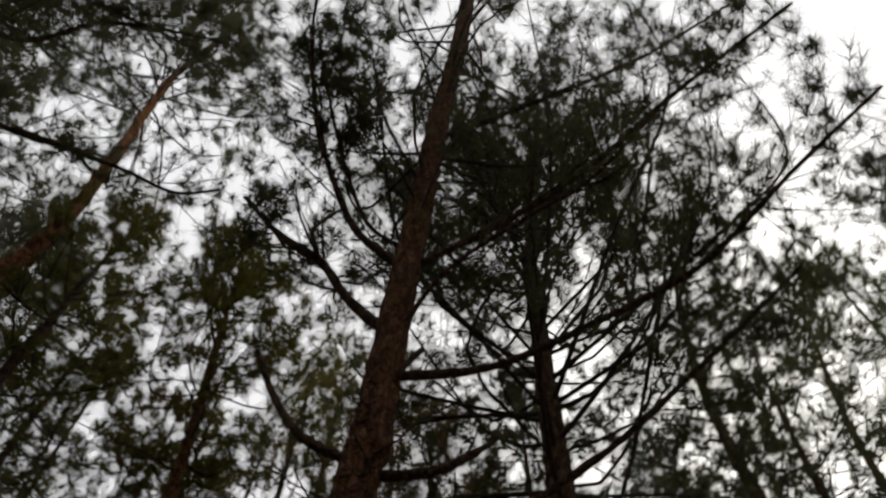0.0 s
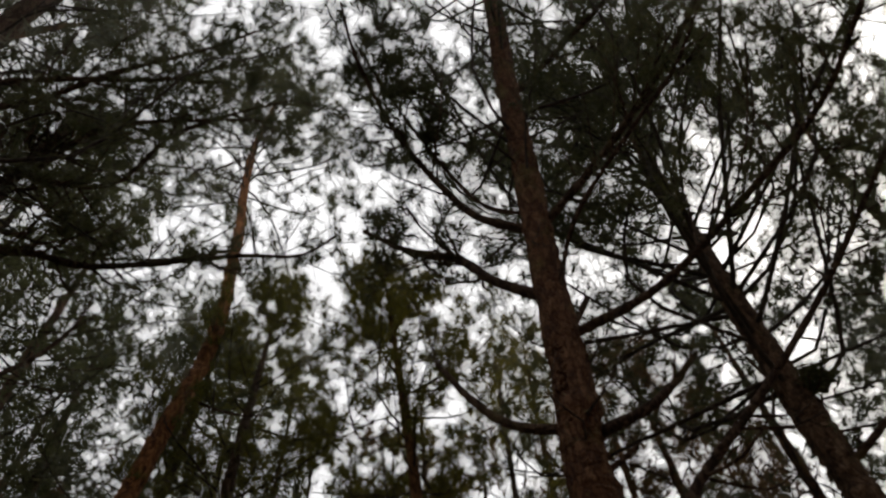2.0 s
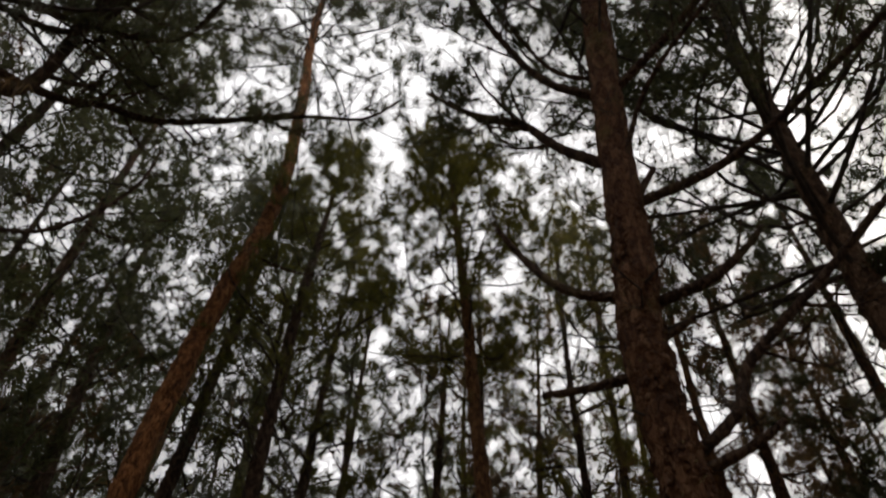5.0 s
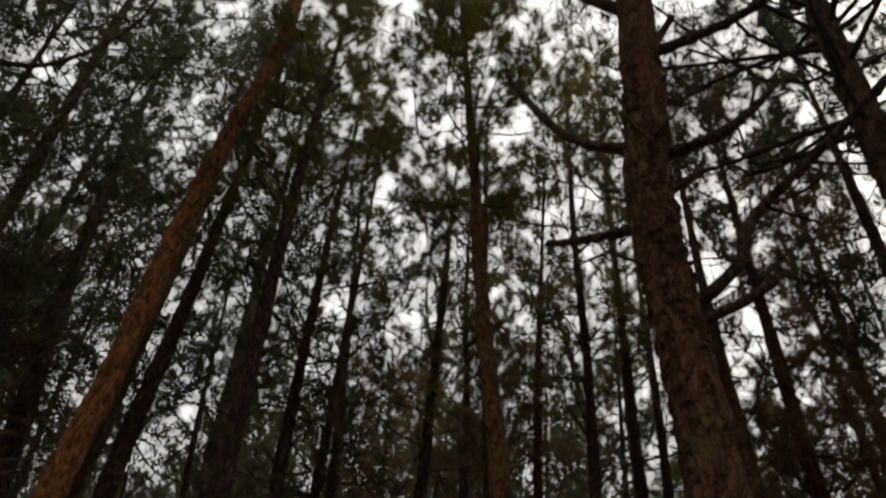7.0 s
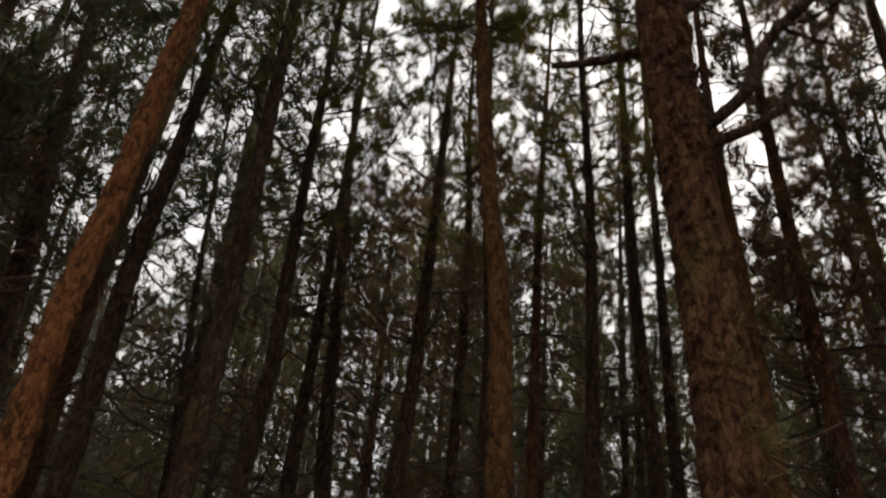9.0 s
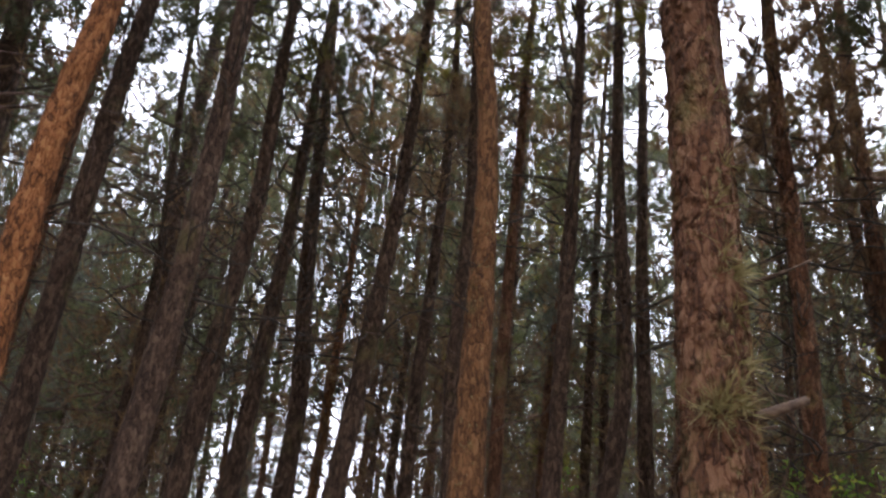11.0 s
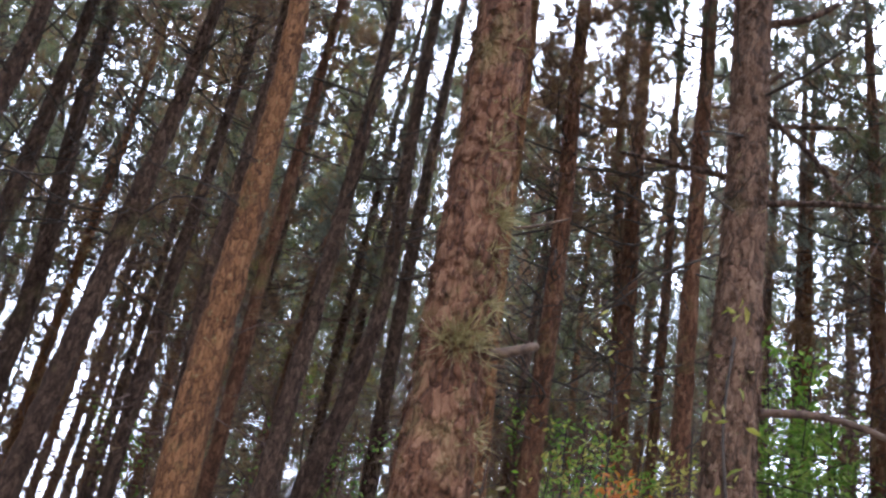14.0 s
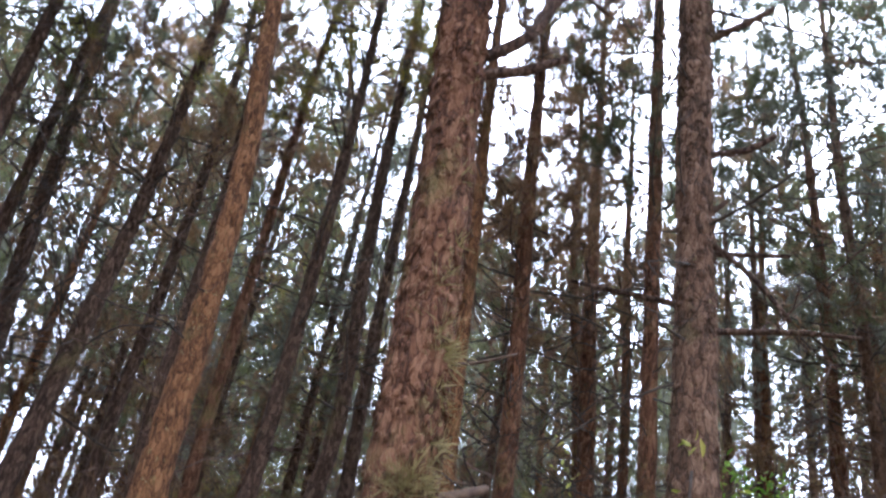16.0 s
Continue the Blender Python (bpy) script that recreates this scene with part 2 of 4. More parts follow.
def needles(acc, tufts, rng, per=26, width=0.0045):
    """Bunches of needles: each needle one long thin blade that leaves the twig's tip forward and outward."""
    if not tufts:
        return
    t = np.asarray(tufts, float)
    pos, way, size = t[:, :3], t[:, 3:6], t[:, 6]
    way = way / (np.linalg.norm(way, axis=1)[:, None] + 1e-9)
    n = len(t) * per
    pos, way, size = np.repeat(pos, per, 0), np.repeat(way, per, 0), np.repeat(size, per)
    out = rng.normal(size=(n, 3))
    out /= np.linalg.norm(out, axis=1)[:, None]
    d = way * rng.uniform(0.15, 1.0, (n, 1)) + out * rng.uniform(0.55, 1.0, (n, 1))
    d[:, 2] += 0.12
    d /= np.linalg.norm(d, axis=1)[:, None]
    side = np.cross(d, rng.normal(size=(n, 3)))
    side /= np.linalg.norm(side, axis=1)[:, None] + 1e-9
    start = pos - way * (size * rng.uniform(0, 0.7, n))[:, None]
    length = size * rng.uniform(0.7, 1.15, n)
    a, b = start - side * width / 2, start + side * width / 2
    c = start + d * length[:, None]
    acc.add(np.stack([a, b, c], 1).reshape(-1, 3), np.arange(3 * n).reshape(-1, 3))


def unit(v):
    v = np.asarray(v, float)
    return v / (np.linalg.norm(v) + 1e-9)


def twig(twigs, tufts, p, d, length, r, rng, live=1.0, size=0.1, depth=1, fine=2):
    """A side shoot that curves upward, forks, and carries bunches of needles towards its end."""
    d = unit(d)
    bend = rng.normal(size=3) * 0.25
    mid = p + d * length * 0.5 + bend * length * 0.25
    end = p + unit(d + [0, 0, 0.35] + bend * 0.6) * length
    if fine == 0:
        line = np.array([(*p, r), (*end, r * 0.4)])
    elif fine == 1 or r < 0.006:
        line = np.array([(*p, r), (*mid, r * 0.7), (*end, r * 0.35)])
    else:
        line = spline([(*p, r), (*mid, r * 0.7), (*end, r * 0.35)], length / 3)
    if fine == 0:
        s = unit(np.cross(end - p, [0.3, 0.5, 0.8])) * r
        twigs.add([p - s, p + s, end], [(0, 1, 2)])
    else:
        tube(twigs, line, 3 if r < 0.008 else 4)
    way = unit(end - mid)
    if depth:
        for k in range(rng.integers(2, 4)):
            f = rng.uniform(0.3, 0.9)
            q = line[int(f * (len(line) - 1)), :3] if fine == 2 else p + (end - p) * f
            twig(twigs, tufts, q, way + rng.normal(size=3) * 0.7, length * rng.uniform(0.35, 0.6), r * 0.5, rng, live, size, depth - 1, fine)
    if rng.random() < live:
        tufts.append((*end, *way, size * rng.uniform(0.85, 1.2)))
        if rng.random() < 0.75:
            tufts.append((*(mid * 0.4 + end * 0.6), *unit(way + rng.normal(size=3) * 0.5), size))


def bough(twigs, tufts, p, d, length, r, rng, live=1.0, size=0.1, rise=0.35, shoots=7, first=0.35, fine=2, deep=1):
    """A limb from the trunk with side shoots along its outer part."""
    d = unit(d)
    side = unit(np.cross(d, [0, 0, 1])) * rng.normal() * 0.18
    wig = rng.normal(size=(2, 3)) * 0.09 * length
    p1 = p + (d + side) * length * 0.35 + np.array([0, 0, -0.03]) * length + wig[0]
    p2 = p + (d + side * 1.5) * length * 0.7 + np.array([0, 0, rise * 0.25]) * length + wig[1]
    p3 = p + (d + side) * length * 0.95 + np.array([0, 0, rise * 0.75]) * length
    line = spline([(*p, r), (*p1, r * 0.8), (*p2, r * 0.55), (*p3, r * 0.25)], max(0.12, length / (9 if fine == 2 else 5)))
    tube(twigs, line, (3, 5, 6)[fine])
    shoot(twigs, tufts, line, length, rng, live, size, shoots, first, fine, deep)


def shoot(twigs, tufts, line, length, rng, live, size, shoots, first, fine=2, deep=1):
    for k in range(shoots):
        f = first + (1 - first) * (k + rng.random()) / shoots
        i = min(len(line) - 2, int(f * (len(line) - 1)))
        way = unit(line[i + 1, :3] - line[i, :3])
        out = unit(np.cross(way, rng.normal(size=3)))
        twig(twigs, tufts, line[i, :3], way * 0.6 + out * 0.9 + [0, 0, 0.2], length * rng.uniform(0.16, 0.34) * (1.25 - 0.6 * f) + 0.08,
             max(0.0025, line[i, 3] * 0.4), rng, live, size, deep, fine)


def at_height(axis, h):
    return np.array([np.interp(h, axis[:, 2], axis[:, k]) for k in range(4)])


AXES = {}


def pine(axis, rng, crown_from, spread, bark_mat, needle_mat, label, group="pine trees of the wood", gap=0.42, per_whorl=4, shoots=7,
         dead_from=2.5, dead=10, dead_len=0.8, tuft=0.11, per=20, width=0.005, sides=16, step=0.12, relief=None, up=0.45, base=(0, 0), fine=2, thick=0.86, low=0.55, deep=1, rise=0.3, wild=0.14, first=0.3, dry=0.0, dead_deep=1, dead_shoots=(3, 8)):
    """A whole pine: trunk, bare lower branches, limbs with twigs, and a crown of needle bunches."""
    tree = new("pine_tree")
    tree.location = (*base, 0)
    tagged(tree, label, "tree", group)
    axis = spline(axis, step)
    axis[:, 3] *= thick
    AXES[tree.name] = axis
    trunk, joined, dead_joined, tufts, dry_tufts = Acc(), Acc(), Acc(), [], []
    tube(trunk, axis, sides, relief)
    part("trunk", trunk, bark_mat, tree)

    def grow(name, *args):
        acc = Acc() if fine == 2 else dead_joined if name == "dead_branch" else joined
        bough(acc, *args, fine, dead_deep if name == "dead_branch" else deep)
        if fine == 2:
            part(name, acc, TWIG, tree)

    top = axis[-1, 2]
    h, a = crown_from, rng.uniform(0, 6)
    while h < top - 0.15:
        f = (h - crown_from) / (top - crown_from)
        prof = min(1.0, low + 1.6 * f) * (1 - f) ** 0.65 + 0.12
        for k in range(per_whorl):
            a += 2 * math.pi / per_whorl + rng.normal() * 0.35
            c = at_height(axis, h + rng.uniform(-0.12, 0.12))
            lift = up + 0.7 * f + rng.normal() * wild
            length = spread * prof * rng.uniform(0.65, 1.2)
            grow("branch", tufts, c[:3], (math.cos(a), math.sin(a), lift), length, max(0.006, min(0.4 * c[3], 0.0042 * length + 0.0045)), rng, 1.0, tuft, rise, max(2, round(shoots * (1.1 - 0.75 * f))) if fine == 2 and deep == 2 else shoots, first)
        a += 0.5
        h += gap * rng.uniform(0.8, 1.25)
    tufts.append((*axis[-1, :3], 0, 0, 1, tuft))
    for k in range(dead):
        h = rng.uniform(dead_from, crown_from + 0.6)
        c = at_height(axis, h)
        a = rng.uniform(0, 2 * math.pi)
        length = dead_len * rng.uniform(0.3, 1.3)
        grow("dead_branch", dry_tufts, c[:3], (math.cos(a), math.sin(a), rng.uniform(-0.4, 0.8)), length, 0.003 + 0.005 * length, rng, dry, tuft * 0.8, rng.uniform(-0.5, 0.5), int(rng.integers(*dead_shoots)), 0.15)
    crown = Acc()
    needles(crown, tufts, rng, per, width)
    if fine < 2:
        part("branchwork", joined, TWIG, tree, "dark branches and twigs", kind="stuff")
        if dead:
            part("dead_branchwork", dead_joined, DEADTWIG, tree, "bare reddish-brown dead branches", kind="stuff")
    if dry_tufts:
        withered = Acc()
        needles(withered, dry_tufts, rng, max(4, per * 2 // 3), width)
        part("dry_foliage", withered, NEEDLE_BROWN, tree, "withered brown needles", smooth=False, kind="stuff")
    part("foliage", crown, needle_mat, tree, "bunches of pine needles", smooth=False, kind="stuff")
    return tree


def leaning(az, *rows):
    """A trunk's axis from rows of height, sideways shift and radius, the shift square to the bearing az."""
    c, s = math.cos(radians(az)), math.sin(radians(az))
    return [(d * c, -d * s, h, r) for h, d, r in rows]


def limb(tree, name, *pts, live=0.0, shoots=0, size=0.11, first=0.3, material=None, label="", sides=10, snap=True, thick=0.52, deep=1):
    """One single limb of a tree, with its own twigs and needles."""
    rng = np.random.default_rng(len(bpy.data.objects))
    acc, tufts = Acc(), []
    pts = [(x, y, z, r * thick) for x, y, z, r in pts]
    if snap:
        x, y, z, r = pts[0]
        c = at_height(AXES[tree.name], z)
        far = math.hypot(c[0] - x, c[1] - y)
        c = at_height(AXES[tree.name], z - 0.6 * max(0, far - 0.12))
        if far > 0.3:
            pts.insert(0, (*c[:3], r * 1.15))
        else:
            pts[0] = (*c[:3], r * 1.1)
    line = spline(pts, 0.06)
    tube(acc, line, sides, lumpy(0.006, 9.0))
    if shoots:
        length = float(np.linalg.norm(np.diff(line[:, :3], axis=0), axis=1).sum())
        shoot(acc, tufts, line, min(length, 2.6), rng, live, size, shoots, first, 2, deep)
    ob = part(name, acc, material or BARK_DULL, tree, label)
    if tufts:
        nd = Acc()
        needles(nd, tufts, rng, 20, 0.005)
        part("foliage", nd, NEEDLE, ob, smooth=False, kind="stuff")
    return ob


# ---- ground ----
def ground():
    acc = Acc()
    rings = np.concatenate([[0.0], np.geomspace(0.8, 900, 60)])
    n = 96
    a = np.arange(n) * 2 * math.pi / n
    v = []
    for r in rings:
        for t in a:
            x, y = r * math.cos(t), r * math.sin(t)
            v.append((x, y, 0.12 * noise.noise((x * 0.35, y * 0.35, 0)) * min(1, r) + min(r, 60) * 0.012 * noise.noise((x * 0.03, y * 0.03, 5)) - 0.03))
    i, j = np.meshgrid(np.arange(len(rings) - 1), np.arange(n), indexing="ij")
    k = (j + 1) % n
    acc.add(v, np.stack([i * n + j, (i + 1) * n + j, (i + 1) * n + k, i * n + k], -1).reshape(-1, 4))
    return tagged(new("ground", acc.mesh("ground", LITTER)), "forest floor of brown pine needle litter", "ground", kind="structure")


ground()

# ---- the named pines near the camera ----
R = np.random.default_rng
main = pine([(0.000, 0.000, -0.10, 0.160), (0.000, 0.000, 0.50, 0.135), (0.000, 0.000, 1.90, 0.113), (-0.020, 0.010, 3.20, 0.098), (-0.123, -0.131, 4.35, 0.094), (-0.115, -0.212, 4.81, 0.092), (-0.111, -0.275, 5.16, 0.090), (-0.121, -0.364, 5.58, 0.087), (-0.120, -0.479, 6.03, 0.084), (-0.125, -0.609, 6.53, 0.081), (-0.143, -0.788, 7.12, 0.077), (-0.165, -1.000, 7.73, 0.074), (-0.173, -1.260, 8.40, 0.068), (-0.223, -1.613, 9.50, 0.057), (-0.268, -1.911, 11.00, 0.037), (-0.320, -2.089, 13.00, 0.008)],
            R(1), 6.5, 2.1, BARK_RED, NEEDLE, "tall pine with red-brown plated bark and bare lower limbs", gap=0.4, per_whorl=4, shoots=7, deep=2, per=10, width=0.0055, tuft=0.105, first=0.35,
            dead_from=3.9, dead=12, dead_len=0.7, sides=72, step=0.022, relief=bumpy(0.009), up=0.9, rise=0.4, thick=1.0, base=(0.90, 2.48))
limb(main, "branch", (-0.20, -0.32, 5.52, 0.052), (-0.37, -0.29, 5.82, 0.045), (-0.57, -0.28, 6.12, 0.041), (-0.84, -0.21, 6.37, 0.032), (-1.11, -0.21, 6.64, 0.023), live=0.6, shoots=18, first=0.3, thick=0.6, deep=2)
limb(main, "branch", (-0.57, -0.31, 6.06, 0.023), (-0.66, -0.27, 6.48, 0.020), (-0.53, -0.33, 6.85, 0.015), live=0.6, shoots=4, snap=False)
limb(main, "branch", (-0.18, -0.45, 6.05, 0.053), (-0.41, -0.44, 6.32, 0.045), (-0.62, -0.51, 6.60, 0.040), (-0.92, -0.77, 6.94, 0.030), (-1.17, -1.16, 7.26, 0.023), (-1.27, -1.44, 7.53, 0.016), live=0.85, shoots=20, first=0.3, deep=2)
limb(main, "branch", (-0.21, -0.48, 6.20, 0.027), (-0.39, -0.45, 6.51, 0.025), (-0.67, -0.62, 6.90, 0.023), (-0.92, -0.85, 7.26, 0.018), (-1.20, -1.18, 7.62, 0.014), live=0.85, shoots=16, first=0.3, deep=2)
limb(main, "branch", (-0.22, -0.15, 4.67, 0.035), (-0.38, -0.08, 4.84, 0.030), (-0.55, -0.02, 5.13, 0.026), (-0.69, 0.04, 5.52, 0.019), shoots=3, first=0.6, thick=0.75)
limb(main, "branch", (-0.01, -0.33, 5.23, 0.046), (0.39, -0.49, 5.41, 0.043), (0.85, -0.89, 5.65, 0.038), (1.22, -1.32, 5.84, 0.032), (1.44, -1.92, 6.05, 0.027), (1.65, -2.52, 6.19, 0.021), live=0.95, shoots=26, first=0.25, deep=2)
limb(main, "branch", (0.00, -0.33, 5.18, 0.026), (0.06, -0.35, 5.53, 0.021), thick=0.8)
limb(main, "branch", (-0.04, -0.20, 4.61, 0.037), (0.14, -0.28, 4.67, 0.032), (0.29, -0.33, 4.79, 0.027), (0.44, -0.39, 4.96, 0.016), shoots=2, first=0.6, thick=0.75)
limb(main, "branch", (-0.06, -0.16, 4.38, 0.018), (0.08, -0.22, 4.51, 0.016), thick=0.8)
limb(main, "branch", (-0.05, -0.36, 5.42, 0.030), (0.03, -0.67, 5.83, 0.025), (0.38, -1.08, 6.16, 0.023), (0.63, -1.32, 6.41, 0.021), (0.84, -1.76, 6.69, 0.016), live=0.9, shoots=14, first=0.3)
limb(main, "branch", (0.00, -0.11, 3.84, 0.033), (0.14, -0.16, 4.02, 0.032), (0.25, -0.21, 4.27, 0.031), (0.59, -0.42, 4.59, 0.026), (0.82, -0.61, 4.81, 0.019), live=0.2, shoots=7, first=0.2, thick=0.75)
limb(main, "branch", (0.01, -0.10, 3.80, 0.028), (0.14, -0.16, 3.85, 0.024), (0.28, -0.22, 3.94, 0.018), thick=0.8)
limb(main, "branch", (-0.21, -0.09, 4.28, 0.032), (-0.35, -0.02, 4.28, 0.027), (-0.53, 0.04, 4.29, 0.017), shoots=2, first=0.5, thick=0.75)
limb(main, "branch", (0.06, -0.02, 2.24, 0.029), (0.14, -0.06, 2.29, 0.023), (0.23, -0.09, 2.33, 0.017), thick=0.75, material=DEADWOOD, label="broken dead branch stub")
limb(main, "branch", (0.07, -0.03, 2.22, 0.012), (0.15, -0.06, 2.25, 0.010), material=DEADWOOD, label="pale splintered stub")
limb(main, "branch", (0.06, -0.02, 2.68, 0.013), (0.16, -0.06, 2.72, 0.010), (0.27, -0.11, 2.77, 0.008), material=DEADWOOD, label="thin dead branch")
limb(main, "branch", (-0.07, -0.50, 6.05, 0.043), (0.29, -0.83, 6.40, 0.042), (0.68, -1.30, 6.72, 0.037), (1.00, -1.93, 7.00, 0.031), (1.38, -2.69, 7.17, 0.021), live=0.95, shoots=24, first=0.2, deep=2)
limb(main, "branch", (-0.18, -0.85, 7.33, 0.036), (0.29, -1.16, 7.79, 0.035), (1.00, -1.84, 8.18, 0.028), (1.51, -2.51, 8.50, 0.020), live=0.95, shoots=20, first=0.2, deep=2)
right = pine(leaning(39.2, (-0.1, -0.03, 0.17), (0.5, -0.02, 0.145), (2.2, 0, 0.118), (3.4, 0.01, 0.098), (4.4, 0.0, 0.095), (5.5, 0.01, 0.098), (7.2, 0.05, 0.085),
             (8.5, 0.1, 0.07), (10.2, 0.18, 0.04), (12, 0.25, 0.01)),
             R(2), 5.7, 3.1, BARK_GREY, NEEDLE, "grey-brown pine with many upswept limbs and a vine", gap=0.35, per_whorl=6, shoots=12, deep=2, per=11, width=0.006, tuft=0.115, low=0.85, first=0.3, dead_from=3.0, dead=18, dead_len=1.0,
             sides=64, step=0.025, relief=bumpy(0.008), up=1.0, rise=0.4, base=(2.18, 2.77))
limb(right, "branch", (0.07, -0.05, 4.23, 0.022), (0.18, -0.15, 4.26, 0.018), (0.28, -0.23, 4.34, 0.014), shoots=1, thick=0.85)
limb(right, "branch", (0.05, -0.04, 3.84, 0.019), (0.11, -0.09, 3.98, 0.012), thick=0.85)
limb(right, "branch", (0.06, -0.05, 3.82, 0.018), (0.18, -0.15, 3.59, 0.015), (0.30, -0.24, 3.38, 0.011), shoots=3, thick=0.85)
limb(right, "branch", (-0.06, 0.05, 3.43, 0.018), (-0.24, 0.19, 3.50, 0.015), (-0.41, 0.34, 3.56, 0.010), shoots=3, thick=0.85)
limb(right, "branch", (0.07, -0.05, 3.32, 0.017), (0.30, -0.24, 3.33, 0.015), (0.51, -0.41, 3.31, 0.010), shoots=4, thick=0.85)
limb(right, "branch", (0.07, -0.06, 4.95, 0.028), (0.19, -0.16, 5.06, 0.022), (0.30, -0.25, 5.16, 0.016), shoots=1, thick=0.85)
limb(right, "branch", (0.08, -0.06, 3.70, 0.016), (0.31, -0.25, 3.69, 0.010), shoots=2, thick=0.85)
limb(right, "branch", (0.08, -0.06, 2.42, 0.021), (0.26, -0.21, 2.44, 0.017), (0.50, -0.41, 2.35, 0.013), shoots=2, material=DEADWOOD, thick=0.85)
limb(right, "branch", (0.03, -0.03, 5.82, 0.042), (0.41, -0.33, 6.24, 0.041), (0.84, -0.76, 6.76, 0.036), (1.27, -1.55, 7.22, 0.030), live=0.95, shoots=26, first=0.25, deep=2)
limb(right, "branch", (-0.03, 0.03, 5.48, 0.044), (0.16, -0.13, 5.57, 0.034), live=0.9, shoots=8)
slim = pine(leaning(5.5, (-0.1, 0.08, 0.15), (2, 0, 0.114), (3.5, -0.01, 0.081), (4.5, -0.05, 0.071), (5.2, -0.13, 0.063), (6.2, -0.21, 0.056), (7, -0.26, 0.05),
            (8.5, -0.38, 0.04), (10.2, -0.52, 0.01)),
            R(3), 6.8, 1.25, BARK_ORANGE, NEEDLE_OLIVE, "slim pine with orange-brown flaking bark", gap=0.27, shoots=9, dead_from=3.2, dead=12, dead_len=0.7, base=(0.39, 4.44),
            sides=32, step=0.04, relief=lumpy(0.012, 9))
pine(leaning(11.6, (-0.1, -0.12, 0.12), (2.3, -0.02, 0.09), (3.8, 0.04, 0.075), (5, 0.07, 0.066), (6.2, 0.09, 0.056), (7.4, 0.07, 0.047), (8.4, 0.06, 0.04), (11, 0.1, 0.01)),
     R(4), 6.6, 1.3, BARK_DULL, NEEDLE_OLIVE, "slender dark pine with a knotted trunk", thick=0.75, gap=0.52, shoots=6, first=0.3, dead=26, dead_from=3.4, dead_len=1.05, base=(1.11, 5.88), sides=24, step=0.06, relief=lumpy(0.014, 8))
pine(leaning(13.4, (-0.1, -0.5, 0.15), (2.2, 0.0, 0.115), (2.8, 0.14, 0.1), (3.5, 0.24, 0.087), (4.2, 0.24, 0.08), (5.9, 0.18, 0.066), (9.1, 0.2, 0.045), (12, 0.25, 0.01)),
     R(5), 6.8, 1.4, BARK_DULL, NEEDLE_OLIVE, "pine with a bent mossy lower trunk", thick=0.75, gap=0.52, shoots=6, first=0.3, dead=26, dead_from=3.6, dead_len=1.05, base=(1.48, 6.38), sides=24, step=0.06, relief=lumpy(0.014, 8))
pine(leaning(-16.3, (-0.1, 0.06, 0.15), (2, 0.12, 0.12), (2.9, 0.16, 0.106), (3.8, 0.19, 0.095), (5.2, 0.18, 0.083), (6.5, 0.155, 0.07), (8, 0.15, 0.058), (10.6, 0.2, 0.01)),
     R(6), 6.2, 1.4, BARK_DULL, NEEDLE_OLIVE, "pine with a straight dull brown trunk", thick=0.78, gap=0.5, shoots=9, first=0.3, dead=26, dead_from=3.2, dead_len=1.05, base=(-1.5, 4.8), sides=28, step=0.05, relief=lumpy(0.013, 8))
pine(leaning(-13, (-0.1, 0.0, 0.13), (1.9, 0.12, 0.107), (3.3, 0.19, 0.096), (4.55, 0.27, 0.081), (5.7, 0.25, 0.067), (8, 0.25, 0.045), (10.5, 0.3, 0.01)),
     R(7), 5.8, 1.5, BARK_DULL, NEEDLE_OLIVE, "dark pine with a forked crooked stem", thick=0.75, gap=0.5, shoots=8, first=0.3, dead=26, dead_from=3.0, dead_len=1.05, base=(-1.45, 5.85), sides=24, step=0.06, relief=lumpy(0.013, 8))
pine(leaning(-2.4, (-0.1, -0.15, 0.14), (2.1, 0, 0.107), (3.5, 0.12, 0.1), (4.4, 0.19, 0.086), (5.2, 0.24, 0.072), (7.5, 0.3, 0.05), (10, 0.35, 0.01)),
     R(8), 5.2, 1.5, BARK_DULL, NEEDLE_BROWN, "pine with dull reddish bark and browning needles", thick=0.75, gap=0.52, shoots=6, first=0.3, dead=26, dead_from=3.0, dead_len=1.05, base=(-0.38, 6.5), sides=24, step=0.06, relief=lumpy(0.013, 8))
pine(leaning(-8.7, (-0.1, -0.1, 0.13), (2.3, 0, 0.1), (4, 0.07, 0.09), (5.2, 0.09, 0.068), (8, 0.12, 0.045), (11, 0.15, 0.01)),
     R(9), 5.4, 1.5, BARK_DULL, NEEDLE, "slim dark pine among the others", thick=0.75, gap=0.52, shoots=6, first=0.3, dead=26, dead_from=3.0, dead_len=1.05, base=(-1.15, 6.93), sides=20, step=0.08, relief=lumpy(0.012, 8))
bent = pine(leaning(-25.5, (-0.1, 0.1, 0.16), (1.5, 0.04, 0.13), (3, 0, 0.105), (3.9, -0.01, 0.098), (4.9, 0.05, 0.094), (6.1, 0.09, 0.092), (7.3, 0.18, 0.088), (8.3, 0.29, 0.085), (9.4, 0.31, 0.083),
            (10.1, 0.25, 0.08), (11.3, 0.16, 0.077), (12, 0.08, 0.07), (13.4, -0.03, 0.06), (15, -0.05, 0.04), (17, 0.0, 0.01)),
            R(10), 12.0, 2.0, BARK_BRIGHT, NEEDLE, "bent pine with bright orange upper bark", gap=0.3, per_whorl=5, shoots=7, deep=2, per=10, width=0.006, tuft=0.12, low=0.9, first=0.45, thick=0.82, wild=0.35, dead_from=6, dead=8, dead_len=0.8, base=(-2.0, 4.24), sides=36, step=0.04, relief=lumpy(0.016, 9))
